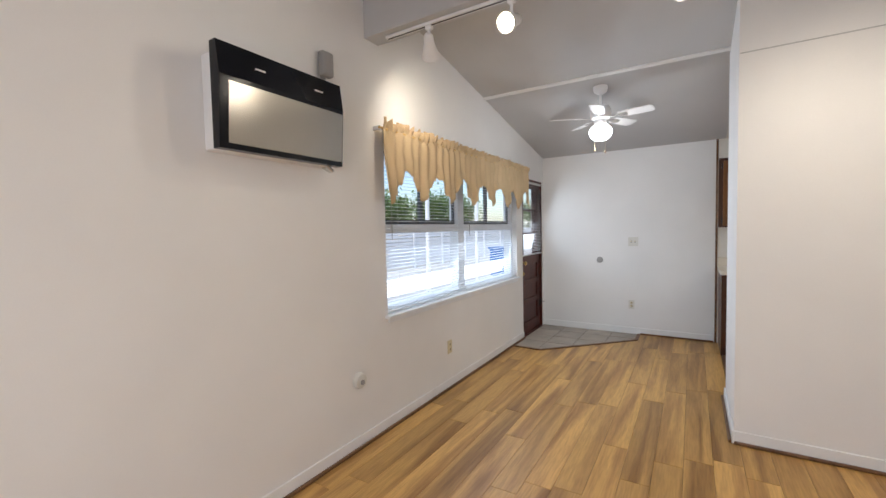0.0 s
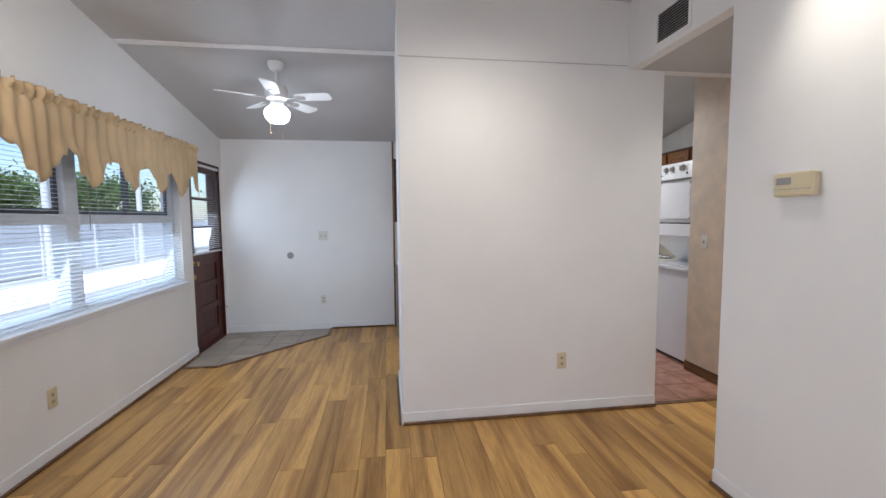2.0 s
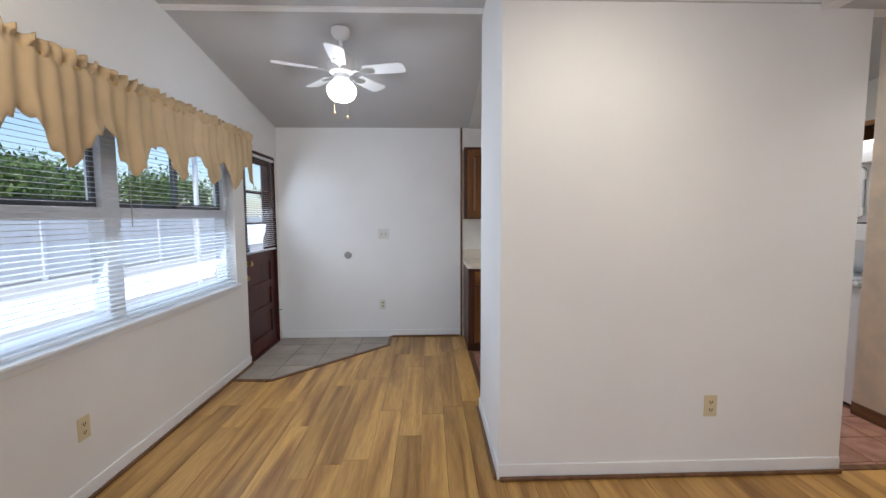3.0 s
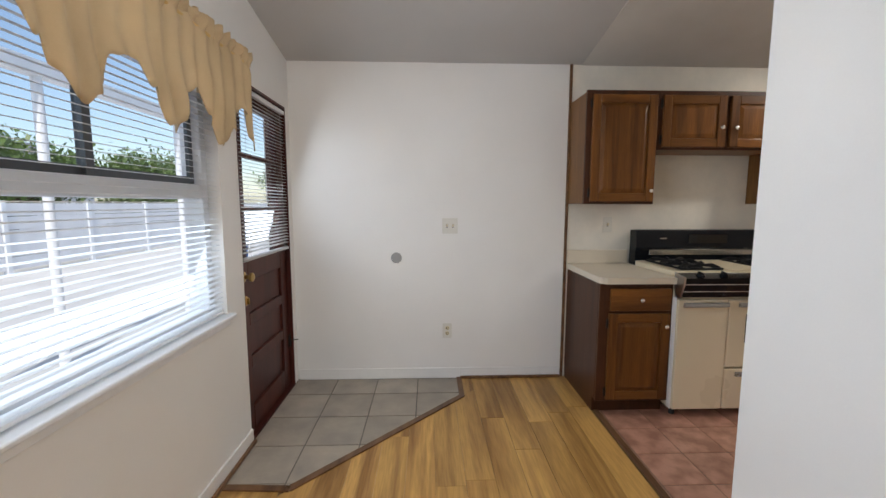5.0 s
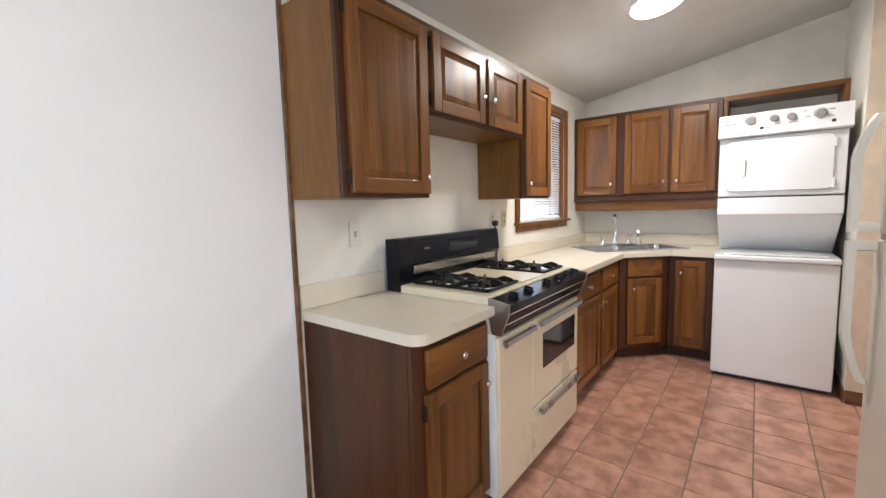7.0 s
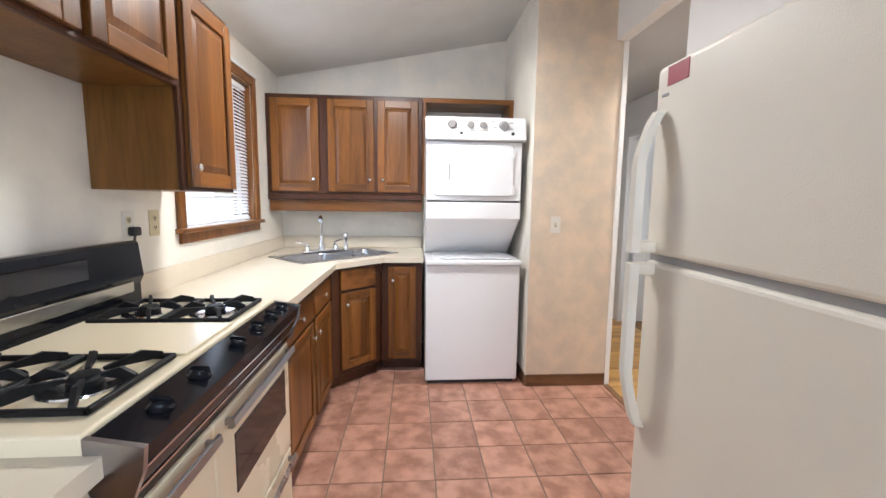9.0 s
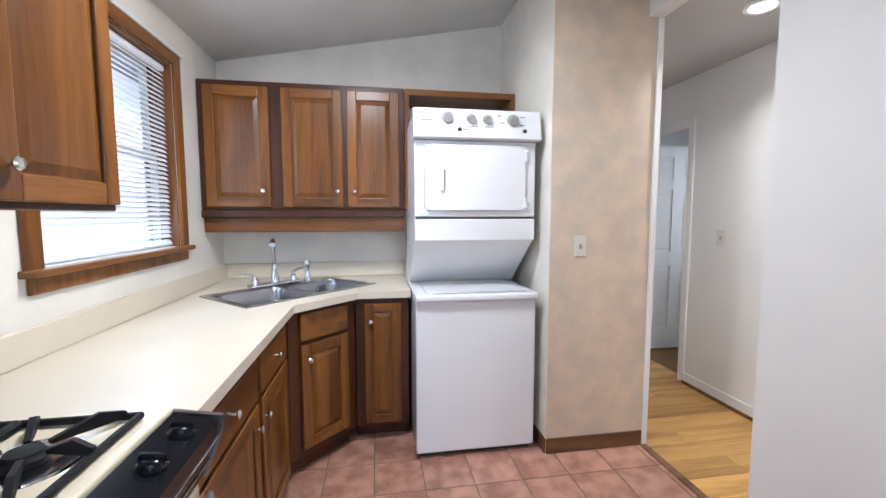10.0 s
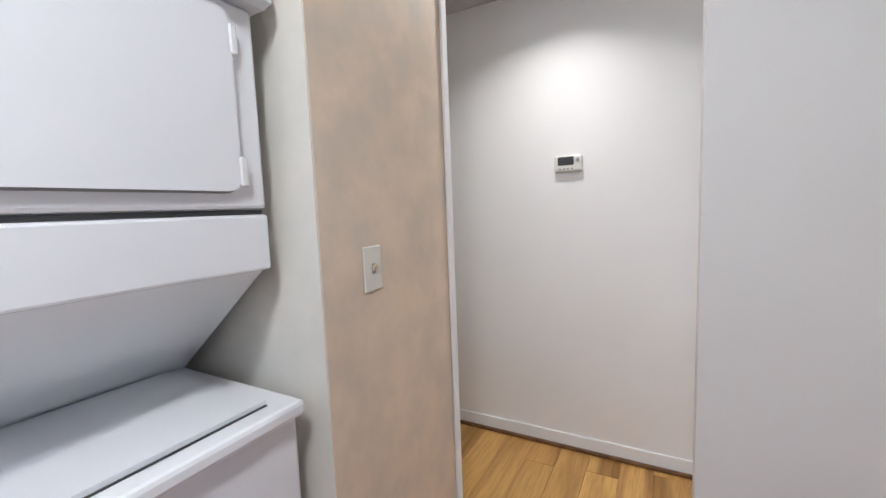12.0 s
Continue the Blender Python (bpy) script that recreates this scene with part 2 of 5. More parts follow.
def rod(bm, a, b, r0, r1=None, n=16):
    """Adds a capped round bar from a to b."""
    a, b = Vector(a), Vector(b)
    m = Matrix.Translation((a + b) / 2) @ (b - a).to_track_quat("Z", "Y").to_matrix().to_4x4()
    bmesh.ops.create_cone(bm, cap_ends=True, segments=n, radius1=r0, radius2=r0 if r1 is None else r1, depth=(b - a).length, matrix=m)
    return bm


def spin(bm, profile, m=None, n=24):
    """Adds a turned shape: profile is a row of (radius, height)."""
    m = m or Matrix()
    rings = []
    for r, z in profile:
        rings.append([bm.verts.new(m @ Vector((max(r, 1e-4) * math.cos(2 * math.pi * k / n), max(r, 1e-4) * math.sin(2 * math.pi * k / n), z))) for k in range(n)])
    for p, q in zip(rings, rings[1:]):
        for k in range(n):
            bm.faces.new((p[k], p[(k + 1) % n], q[(k + 1) % n], q[k]))
    bm.faces.new(list(reversed(rings[0])))
    bm.faces.new(rings[-1])
    return bm


def prism(bm, outline, axis, lo, hi):
    """Adds a prism: a flat outline (two coordinates a corner) drawn along an axis from lo to hi."""
    def place(p, v):
        c = list(p)
        c.insert(axis, v)
        return bm.verts.new(c)
    a, b = [place(p, lo) for p in outline], [place(p, hi) for p in outline]
    n = len(outline)
    bm.faces.new(a), bm.faces.new(b)
    for k in range(n):
        bm.faces.new((a[k], a[(k + 1) % n], b[(k + 1) % n], b[k]))
    bmesh.ops.recalc_face_normals(bm, faces=bm.faces[:])
    return bm


def tube(bm, points, r, n=10):
    """Adds a bent round bar through points."""
    pts = [Vector(p) for p in points]
    rings = []
    for i, p in enumerate(pts):
        d = (pts[min(i + 1, len(pts) - 1)] - pts[max(i - 1, 0)]).normalized()
        q = d.to_track_quat("Z", "Y")
        rr = r[i] if isinstance(r, (list, tuple)) else r
        rings.append([bm.verts.new(p + q @ Vector((rr * math.cos(2 * math.pi * k / n), rr * math.sin(2 * math.pi * k / n), 0))) for k in range(n)])
    for p, q in zip(rings, rings[1:]):
        j = min(range(n), key=lambda s: sum((p[k].co - q[(k + s) % n].co).length for k in range(n)))
        for k in range(n):
            bm.faces.new((p[k], p[(k + 1) % n], q[(k + 1 + j) % n], q[(k + j) % n]))
    bm.faces.new(rings[0]), bm.faces.new(rings[-1])
    bmesh.ops.recalc_face_normals(bm, faces=bm.faces[:])
    return bm


def absorb(bm, other, m):
    """Adds the shape in other to bm, moved by m."""
    seen = {v: bm.verts.new(m @ v.co) for v in other.verts}
    for f in other.faces:
        bm.faces.new([seen[v] for v in f.verts])
    other.free()
    return bm


def part(name, bm, mat, parent=None, label="", smooth=False):
    """Links bm as one mesh object, under parent if there is one."""
    me = bpy.data.meshes.new(name)
    bm.to_mesh(me)
    bm.free()
    me.materials.append(mat)
    if smooth:
        me.polygons.foreach_set("use_smooth", [True] * len(me.polygons))
        me.set_sharp_from_angle(angle=radians(40))
    ob = new(name, me)
    if parent:
        ob.parent = parent
        ob.matrix_parent_inverse = parent.matrix_basis.inverted()
    return tagged(ob, label)


def bx(name, mat, parent, dims, bevel=0.0, label="", seg=1):
    return part(name, box(bmesh.new(), *dims, bevel=bevel, seg=seg), mat, parent, label)


def thing(name, at, label, category, group=""):
    ob = new(name)
    ob.matrix_basis = Matrix.Translation(at)
    return tagged(ob, label, category, group)


def structure(ob, label="", category=""):
    return tagged(ob, label, category, kind="structure")


# ---- the shell ----
W, N, E, P0, P1 = -1.64, 6.105, 4.06, 3.457, 3.54   # west wall, north wall, east wall, the partition's two faces
RIDGE, TOP, SLOPE = 2.43, 2.42, 0.187              # ridge line, wall height at the north, rise of the ceiling
BACK = -1.6


def zc(y):
    """The ceiling's height above y."""
    return TOP + SLOPE * (N - y) if y >= RIDGE else TOP + SLOPE * (N - RIDGE) - SLOPE * (RIDGE - y)


bm = bmesh.new()
box(bm, -1.80, W, BACK, 2.53, 0, 2.07)
box(bm, -1.80, W, 2.53, 5.05, 0, 0.817)
box(bm, -1.80, W, 5.05, 5.25, 0, 2.07)
box(bm, -1.80, W, 6.03, 6.265, 0, 2.07)
prism(bm, [(BACK, 2.07), (6.265, 2.07), (6.265, zc(6.265) + 0.02), (RIDGE, zc(RIDGE) + 0.02), (BACK, zc(BACK) + 0.02)], 0, -1.80, W)
structure(part("wall_west", bm, PAINT), "off-white painted wall with the wide window and the entry door", "wall")
bm = bmesh.new()
box(bm, W, 0.459, N, 6.265, 0, TOP + 0.02)
structure(part("wall_north", bm, PAINT), "plain off-white painted end wall with plates", "wall")
KW = (2.475, 3.425, 1.205, 2.17)
bm = bmesh.new()
box(bm, 0.459, KW[0], N, 6.265, 0, TOP + 0.02)
box(bm, KW[1], E + 0.16, N, 6.265, 0, TOP + 0.02)
box(bm, KW[0], KW[1], N, 6.265, 0, KW[2])
box(bm, KW[0], KW[1], N, 6.265, KW[3], TOP + 0.02)
structure(part("wall_kitchen_north", bm, SPONGE), "cream sponge-painted kitchen wall behind the range", "wall")
bm = bmesh.new()
prism(bm, [(4.09, 0), (N, 0), (N, TOP + 0.02), (4.09, zc(4.09) + 0.02)], 0, E, E + 0.16)
structure(part("wall_kitchen_east", bm, SPONGE), "cream sponge-painted wall above the sink corner", "wall")
bm = bmesh.new()
prism(bm, [(3.482, 0), (4.09, 0), (4.09, zc(4.09) + 0.02), (3.482, zc(3.482) + 0.02)], 0, 3.11, E + 0.16)
# thin sheet over the tan post block; its paler colour stands for light
structure(bx("wall_alcove", SPONGE, None, (3.112, E, 4.09, 4.0935, 0, zc(4.09))), "sponge-painted side of the washer alcove, paler to stand for light", "wall")
structure(part("wall_post", bm, SPONGE_DARK), "tan sponge-painted wall end beside the washer", "wall")
bm = bmesh.new()
box(bm, 3.11, 5.2, P0, 3.481, 0, 2.46)
structure(part("wall_hall_north", bm, PAINT), "white painted hall wall", "wall")
bm = bmesh.new()
prism(bm, [(P0, 0), (P1, 0), (P1, zc(P1) + 0.02), (P0, zc(P0) + 0.02)], 0, 0.459, 2.352)
prism(bm, [(P1, 0), (4.27, 0), (4.27, zc(4.27) + 0.02), (P1, zc(P1) + 0.02)], 0, 0.459, 0.535)
prism(bm, [(P0, 2.46), (P1, 2.46), (P1, zc(P1) + 0.02), (P0, zc(P0) + 0.02)], 0, 2.352, 3.11)
structure(part("wall_partition", bm, PAINT), "off-white partition between the living room and kitchen", "wall")
bx("joint", CEIL_SHADED, None, (0.464, 2.07, P0 - 0.006, P0, 2.479, 2.484))
structure(bpy.data.objects["joint"], "thin raised seam across the partition", "trim")
bm = bmesh.new()
prism(bm, [(BACK, 0), (2.575, 0), (2.575, 2.455), (P0, 2.455), (P0, zc(P0) + 0.02), (RIDGE, zc(RIDGE) + 0.02), (BACK, zc(BACK) + 0.02)], 0, 2.075, 2.155)
structure(part("wall_east", bm, PAINT), "off-white living room wall with hall opening and soffit", "wall")
bm = bmesh.new()
box(bm, 2.155, 3.93, 2.475, 2.555, 0, 2.46)
box(bm, 3.93, 4.70, 2.475, 2.555, 2.09, 2.46)
box(bm, 4.70, 5.2, 2.475, 2.555, 0, 2.46)
structure(part("wall_hall_south", bm, PAINT), "white hall wall with a thermostat and a doorway", "wall")
structure(bx("wall_hall_end", PAINT, None, (5.2, 5.3, 1.2, P1, 0, 2.5)), "white wall at the end of the hall", "wall")
# unseen wall; the gap in it is added to let light reach the hall door
bm = bmesh.new()
for d in ((3.6, 3.75, 0, 2.5), (4.6, 5.2, 0, 2.5), (3.75, 4.6, 0, 0.9), (3.75, 4.6, 2.1, 2.5)):
    box(bm, d[0], d[1], 1.2, 1.3, d[2], d[3])
structure(part("wall_bedroom", bm, PAINT), "unseen white wall past the hall door, opening added for light", "wall")
structure(bx("wall_bedroom_west", PAINT, None, (3.6, 3.7, 1.3, 2.475, 0, 2.5)), "white side wall past the hall door", "wall")
bm = bmesh.new()
for d in ((-1.80, -1.1, 0, zc(BACK) + 0.02), (1.6, 2.155, 0, zc(BACK) + 0.02), (-1.1, 1.6, 0, 0.6), (-1.1, 1.6, 2.1, zc(BACK) + 0.02)):
    box(bm, d[0], d[1], BACK - 0.15, BACK, d[2], d[3])
structure(part("wall_south", bm, PAINT), "off-white wall with a wide window behind the walk", "wall")
structure(bx("ceiling_hall", CEIL_SHADED, None, (2.155, 5.3, 1.2, P0 + 0.001, 2.46, 2.5)), "flat low white hall ceiling, shade painted in", "ceiling")
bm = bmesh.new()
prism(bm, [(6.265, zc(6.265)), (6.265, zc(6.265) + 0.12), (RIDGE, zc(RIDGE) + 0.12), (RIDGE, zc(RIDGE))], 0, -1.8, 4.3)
structure(part("ceiling", bm, CEIL_SHADED), "sloping white ceiling of the living room and kitchen, shade painted in", "ceiling")
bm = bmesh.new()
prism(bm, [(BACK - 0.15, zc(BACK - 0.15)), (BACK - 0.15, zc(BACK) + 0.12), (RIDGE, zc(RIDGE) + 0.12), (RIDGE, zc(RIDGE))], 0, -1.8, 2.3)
structure(part("ceiling_south", bm, CEIL_SHADED), "sloping white ceiling on the other side of the ridge, shade painted in", "ceiling")
# unseen slab above the ceilings; thickness and eaves keep direct sun out
bm = bmesh.new()
prism(bm, [(6.75, zc(6.75) + 0.12), (6.75, zc(6.75) + 0.3), (RIDGE, zc(RIDGE) + 0.3), (-3.2, zc(-3.2) + 0.3), (-3.2, zc(-3.2) + 0.12), (RIDGE, zc(RIDGE) + 0.13)], 0, -2.3, 5.6)
structure(part("roof", bm, SHINGLE), "unseen low gabled roof over the house, keeps the sun out", "roof")
# thin sheet just under the ceiling slab, with a grey tone of its own
bm = bmesh.new()
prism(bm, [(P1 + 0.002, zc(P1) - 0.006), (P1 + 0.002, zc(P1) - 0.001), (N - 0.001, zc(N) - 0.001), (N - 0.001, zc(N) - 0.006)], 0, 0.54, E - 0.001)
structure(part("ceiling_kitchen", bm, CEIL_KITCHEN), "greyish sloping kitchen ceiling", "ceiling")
structure(bx("ridge_beam", CEIL_SHADED, None, (W, 2.075, 2.36, 2.50, 2.70, zc(2.36)), 0.004), "white painted ridge beam across the room, shade painted in", "beam")
bm = bmesh.new()
prism(bm, [(4.16, zc(4.16) + 0.001), (4.20, zc(4.20) + 0.001), (4.20, zc(4.20) - 0.012), (4.16, zc(4.16) - 0.012)], 0, W, 0.459)
structure(part("ceiling_batten", bm, WHITE), "thin white batten over a ceiling joint", "trim")

# ---- floors ----
structure(bx("floor", GAP, None, (-1.8, 5.3, BACK - 0.15, 6.265, -0.2, -0.008)), "honey-toned wood plank floor", "floor")
floor = bpy.data.objects["floor"]


ENTRY = [(W, 4.86), (-1.29, 4.84), (-0.37, 5.78), (-0.37, N), (W, N)]

structure(part("entry_bed", prism(bmesh.new(), ENTRY, 2, -0.008, -0.004), GROUT_GREY), "grout bed of the entry tiles", "floor")
structure(bx("kitchen_bed", GROUT, None, (0.52, E, P0, N, -0.0075, -0.004)), "grout bed of the kitchen tiles", "floor")

# ---- trim ----


def skirting(y0, y1, x0, x1, inward):
    """White board with a brown shoe strip along a wall; inward: unit step into the room."""
    dx, dy = inward
    b = bmesh.new()
    box(b, min(x0, x0 + dx * 0.012), max(x1, x1 + dx * 0.012), min(y0, y0 + dy * 0.012), max(y1, y1 + dy * 0.012), 0.0, 0.085, 0.003)
    board = structure(part("baseboard", b, WHITE), "white painted baseboard with a brown shoe strip", "baseboard")
    b = bmesh.new()
    sx0, sx1 = (x0 + dx * 0.0125, x0 + dx * 0.030) if dx else (x0, x1)
    sy0, sy1 = (y0 + dy * 0.0125, y0 + dy * 0.030) if dy else (y0, y1)
    box(b, min(sx0, sx1), max(sx0, sx1), min(sy0, sy1), max(sy0, sy1), 0.0, 0.022, 0.006, 2)
    part("shoe_strip", b, SHOE, board, "brown wooden shoe strip")


skirting(BACK, 5.25, W, W, (1, 0))
skirting(N, N, -0.36, 0.44, (0, -1))
structure(bx("baseboard_entry", WHITE, None, (W + 0.013, -0.361, N - 0.012, N, 0, 0.085), 0.003), "white painted baseboard above the entry tiles", "baseboard")
skirting(P0, P0, 0.459, 2.35, (0, -1))
skirting(P0 - 0.012, 4.27, 0.459, 0.459, (-1, 0))
skirting(BACK, 2.575, 2.075, 2.075, (-1, 0))
skirting(2.555, 2.555, 2.075, 3.88, (0, 1))
for name, d in (("baseboard_post", (3.098, 3.11, 3.489, 4.09, 0, 0.09)), ("baseboard_alcove", (3.11, 4.0, 4.09, 4.102, 0, 0.09)),
                ("baseboard_kitchen", (1.3, 2.35, P1, P1 + 0.012, 0, 0.09))):
    structure(bx(name, SHOE, None, d, 0.003), "dark brown wooden baseboard in the kitchen", "baseboard")
structure(bx("corner_strip", SHOE, None, (0.448, 0.470, N - 0.012, N, 0.0, TOP), 0.003), "narrow brown strip where two wall paints meet", "trim")
structure(bx("threshold_kitchen", SHOE, None, (2.36, 3.11, 3.455, 3.50, -0.004, 0.006), 0.003), "brown wooden threshold strip", "trim")
structure(bx("threshold_tile", SHOE, None, (0.497, 0.535, 4.27, 5.55, -0.004, 0.008), 0.004), "brown wooden strip between planks and tiles", "trim")
bm = bmesh.new()
edge = ENTRY[:4]
for (xa, ya), (xb, yb) in zip(edge, edge[1:]):
    d = Vector((xb - xa, yb - ya, 0)).normalized() * 0.004
    nrm = Vector((d.y, -d.x, 0)).normalized() * 0.019
    prism(bm, [(xa - d.x + nrm.x, ya - d.y + nrm.y), (xb + d.x + nrm.x, yb + d.y + nrm.y), (xb + d.x - nrm.x, yb + d.y - nrm.y), (xa - d.x - nrm.x, ya - d.y - nrm.y)], 2, -0.004, 0.009)
structure(part("threshold_entry", bm, SHOE), "brown wooden strip round the entry tiles", "trim")
structure(bx("trim_hall_corner", WHITE, None, (3.098, 3.109, P0 - 0.004, 3.488, 0, 2.455), 0.003), "white trim at the hall opening", "trim")
for name, d in (("trim_hall_door", (3.88, 3.94, 2.545, 2.570, 0, 2.13)), ("trim_hall_door_far", (4.69, 4.75, 2.545, 2.570, 0, 2.13)),
                ("trim_hall_door_top", (3.94, 4.69, 2.545, 2.570, 2.07, 2.13))):
    structure(bx(name, WHITE, None, d, 0.004), "white painted door casing", "trim")


# ---- cabinets ----
def raised_door(w, h, m, parent, mat=None, knob=None, name="door", hinge=None):
    """A framed door with a raised panel, seen from -y of m; knob and hinge: (x, z) on it."""
    s, b = min(0.058, w * 0.24), bmesh.new()
    box(b, 0.001, w - 0.001, -0.010, 0, 0.001, h - 0.001)
    bmesh.ops.transform(b, matrix=m, verts=b.verts[:])
    door = part(name, b, mat or OAK, parent)
    level = OAK_Y if abs(m[0][0]) < 0.5 else OAK_X
    for nm, d, mt in (("stile", (0, s, 0, h), OAK), ("stile", (w - s, w, 0, h), OAK), ("rail", (s, w - s, 0, s), level), ("rail", (s, w - s, h - s, h), level)):
        b = bmesh.new()
        box(b, d[0], d[1], -0.021, -0.0101, d[2], d[3], 0.004, 2)
        bmesh.ops.transform(b, matrix=m, verts=b.verts[:])
        part(nm, b, mt, door)
    i, j = s + 0.004, s + 0.030
    b = bmesh.new()
    p = [b.verts.new(q) for q in ((i, -0.0102, i), (w - i, -0.0102, i), (w - i, -0.0102, h - i), (i, -0.0102, h - i),
                                  (j, -0.019, j), (w - j, -0.019, j), (w - j, -0.019, h - j), (j, -0.019, h - j))]
    b.faces.new(p[4:]), b.faces.new(p[3::-1])
    for k in range(4):
        b.faces.new((p[k], p[(k + 1) % 4], p[4 + (k + 1) % 4], p[4 + k]))
    bmesh.ops.recalc_face_normals(b, faces=b.faces[:])
    bmesh.ops.transform(b, matrix=m, verts=b.verts[:])
    part("panel", b, mat or OAK, door)
    if knob:
        add_knob(m, knob, door)
    for hx, hz in hinge or ():
        b = bmesh.new()
        box(b, hx - 0.006, hx + 0.006, -0.012, 0.004, hz - 0.03, hz + 0.03, 0.002)
        bmesh.ops.transform(b, matrix=m, verts=b.verts[:])
        part("hinge", b, DARKMETAL, door, "dark metal hinge")
    return door


def add_knob(m, at, parent, y=-0.020):
    b = bmesh.new()
    spin(b, [(0.006, 0), (0.005, 0.010), (0.013, 0.014), (0.0145, 0.019), (0.011, 0.024), (0.002, 0.026)],
         m @ Matrix.Translation((at[0], y, at[1])) @ Matrix.Rotation(radians(90), 4, "X"), 16)
    return part("knob", b, NICKEL, parent, "small bright metal knob", smooth=True)


def drawer_front(w, h, m, parent, mat=None, knob=True):
    b = bmesh.new()
    box(b, 0, w, -0.020, 0, 0, h, 0.006, 2)
    bmesh.ops.transform(b, matrix=m, verts=b.verts[:])
    d = part("drawer_front", b, mat or OAK_X, parent)
    if knob:
        add_knob(m, (w / 2, h / 2), d)
    return d


T = Matrix.Translation
CAB = "stained oak kitchen cabinets"


def carcass(name, outline, z0, z1, parent, mat=OAK_DARK):
    return part(name, prism(bmesh.new(), outline, 2, z0, z1), mat, parent)


def wall_unit(x0, x1, z0, z1, label, doors, knobs, hinges=(), side=None):
    u = thing("wall_cabinet", (x0, N, z0), label, "kitchen cabinet", CAB)
    bx("body", OAK_SIDE, u, (x0, x1, 5.795, N - 0.001, z0, z1), 0.002)
    bx("face_frame", OAK_DARK, u, (x0 - 0.002, x1 + 0.002, 5.776, 5.794, z0 - 0.002, z1 + 0.012), 0.003)
    for (a, b_), k, hg in zip(doors, knobs, hinges or [None] * len(doors)):
        raised_door(b_ - a, z1 - z0 - 0.035, T((a, 5.776, z0 + 0.015)), u, knob=(k - a, 0.075 if z1 - z0 > 0.5 else 0.13), hinge=hg)
    return u


wall_unit(0.464, 0.955, 1.388, 2.14, "stained oak wall cabinet with one raised-panel door", [(0.50, 0.945)], [0.92], [[(-0.006, 0.06), (-0.006, 0.66)]])
wall_unit(0.959, 1.872, 1.760, 2.14, "short two-door oak wall cabinet above the range", [(0.985, 1.425), (1.455, 1.85)], [1.39, 1.49], [[(-0.006, 0.05), (-0.006, 0.29)], None])
wall_unit(1.876, 2.30, 1.388, 2.14, "narrow oak wall cabinet beside the kitchen window", [(1.905, 2.288)], [1.935])

# the east run above the sink, and the open bay over the dryer
R90 = Matrix.Rotation(radians(-90), 4, "Z")
XE = 3.72
u = thing("wall_cabinet", (E, 5.5, 1.41), "stained oak three-door wall cabinet over the sink corner", "kitchen cabinet", CAB)
bx("body", OAK_SIDE, u, (XE + 0.02, E - 0.001, 4.85, N - 0.002, 1.41, 2.185), 0.002)
bx("face_frame", OAK_DARK, u, (XE, XE + 0.019, 4.85, N - 0.002, 1.408, 2.195), 0.003)
for ya, yb, kn in ((6.065, 5.69, 0.335), (5.615, 5.245, 0.335), (5.215, 4.885, 0.04)):
    raised_door(ya - yb, 0.735, T((XE, ya, 1.425)) @ R90, u, knob=(kn, 0.10))
bx("light_rail", OAK_Y, u, (XE + 0.03, XE + 0.05, 4.85, N - 0.002, 1.265, 1.355), 0.003, "oak board hung below the doors")
bx("cornice", OAK_DARK, u, (XE - 0.012, XE + 0.05, 4.85, N - 0.002, 1.357, 1.407), 0.006, "dark moulding below the doors")
u = thing("wall_cabinet", (E, 4.45, 1.95), "open oak cabinet bay above the dryer", "kitchen cabinet", CAB)
bx("top", OAK_Y, u, (XE + 0.0, E - 0.001, 4.092, 4.848, 2.155, 2.195), 0.003)
bx("shelf", OAK_Y, u, (XE + 0.03, E - 0.001, 4.125, 4.815, 1.955, 1.975), 0.002)
bx("stile", OAK, u, (XE, E - 0.001, 4.815, 4.848, 1.41, 2.155), 0.003)
bx("stile", OAK, u, (XE, E - 0.001, 4.092, 4.124, 1.95, 2.155), 0.003)

# base units
CT, FY = 0.925, 5.490      # worktop height, face of the base units


def base_unit(x0, x1, label, door, drawer, knob_at, hinge=None, closed=OAK_DARK):
    u = thing("base_cabinet", (x0, N, 0), label, "kitchen cabinet", CAB)
    bx("body", closed, u, (x0, x1, FY + 0.02, N - 0.002, 0.10, CT - 0.041), 0.002)
    bx("toe_kick", OAK_DARK, u, (x0 + 0.002, x1 - 0.002, FY + 0.06, N - 0.004, 0.0, 0.099))
    bx("face_frame", OAK_DARK, u, (x0, x1, FY, FY + 0.019, 0.095, CT - 0.042), 0.003)
    drawer_front(drawer[1] - drawer[0], 0.145, T((drawer[0], FY, 0.705)), u)
    raised_door(door[1] - door[0], 0.575, T((door[0], FY, 0.112)), u, knob=(knob_at - door[0], 0.49), hinge=hinge)
    return u


base_unit(0.484, 0.965, "stained oak base cabinet with dark end panel", (0.545, 0.945), (0.55, 0.945), 0.915, [(-0.006, 0.05), (-0.006, 0.51)])
base_unit(1.955, 2.535, "stained oak base cabinet with one drawer and door", (1.98, 2.515), (1.98, 2.515), 2.485)
base_unit(2.540, 3.07, "stained oak base cabinet with one drawer and door", (2.565, 2.99), (2.565, 2.99), 2.595)
A, B = Vector((3.09, FY, 0)), Vector((3.41, FY - 0.32, 0))
u = thing("base_cabinet", (3.6, 5.6, 0), "angled oak sink cabinet with false drawer front", "kitchen cabinet", CAB)
carcass("body", [(A.x, A.y + 0.03), (B.x + 0.022, B.y + 0.003), (E - 0.002, B.y + 0.003), (E - 0.002, N - 0.002), (A.x, N - 0.002)], 0.10, CT - 0.20, u)
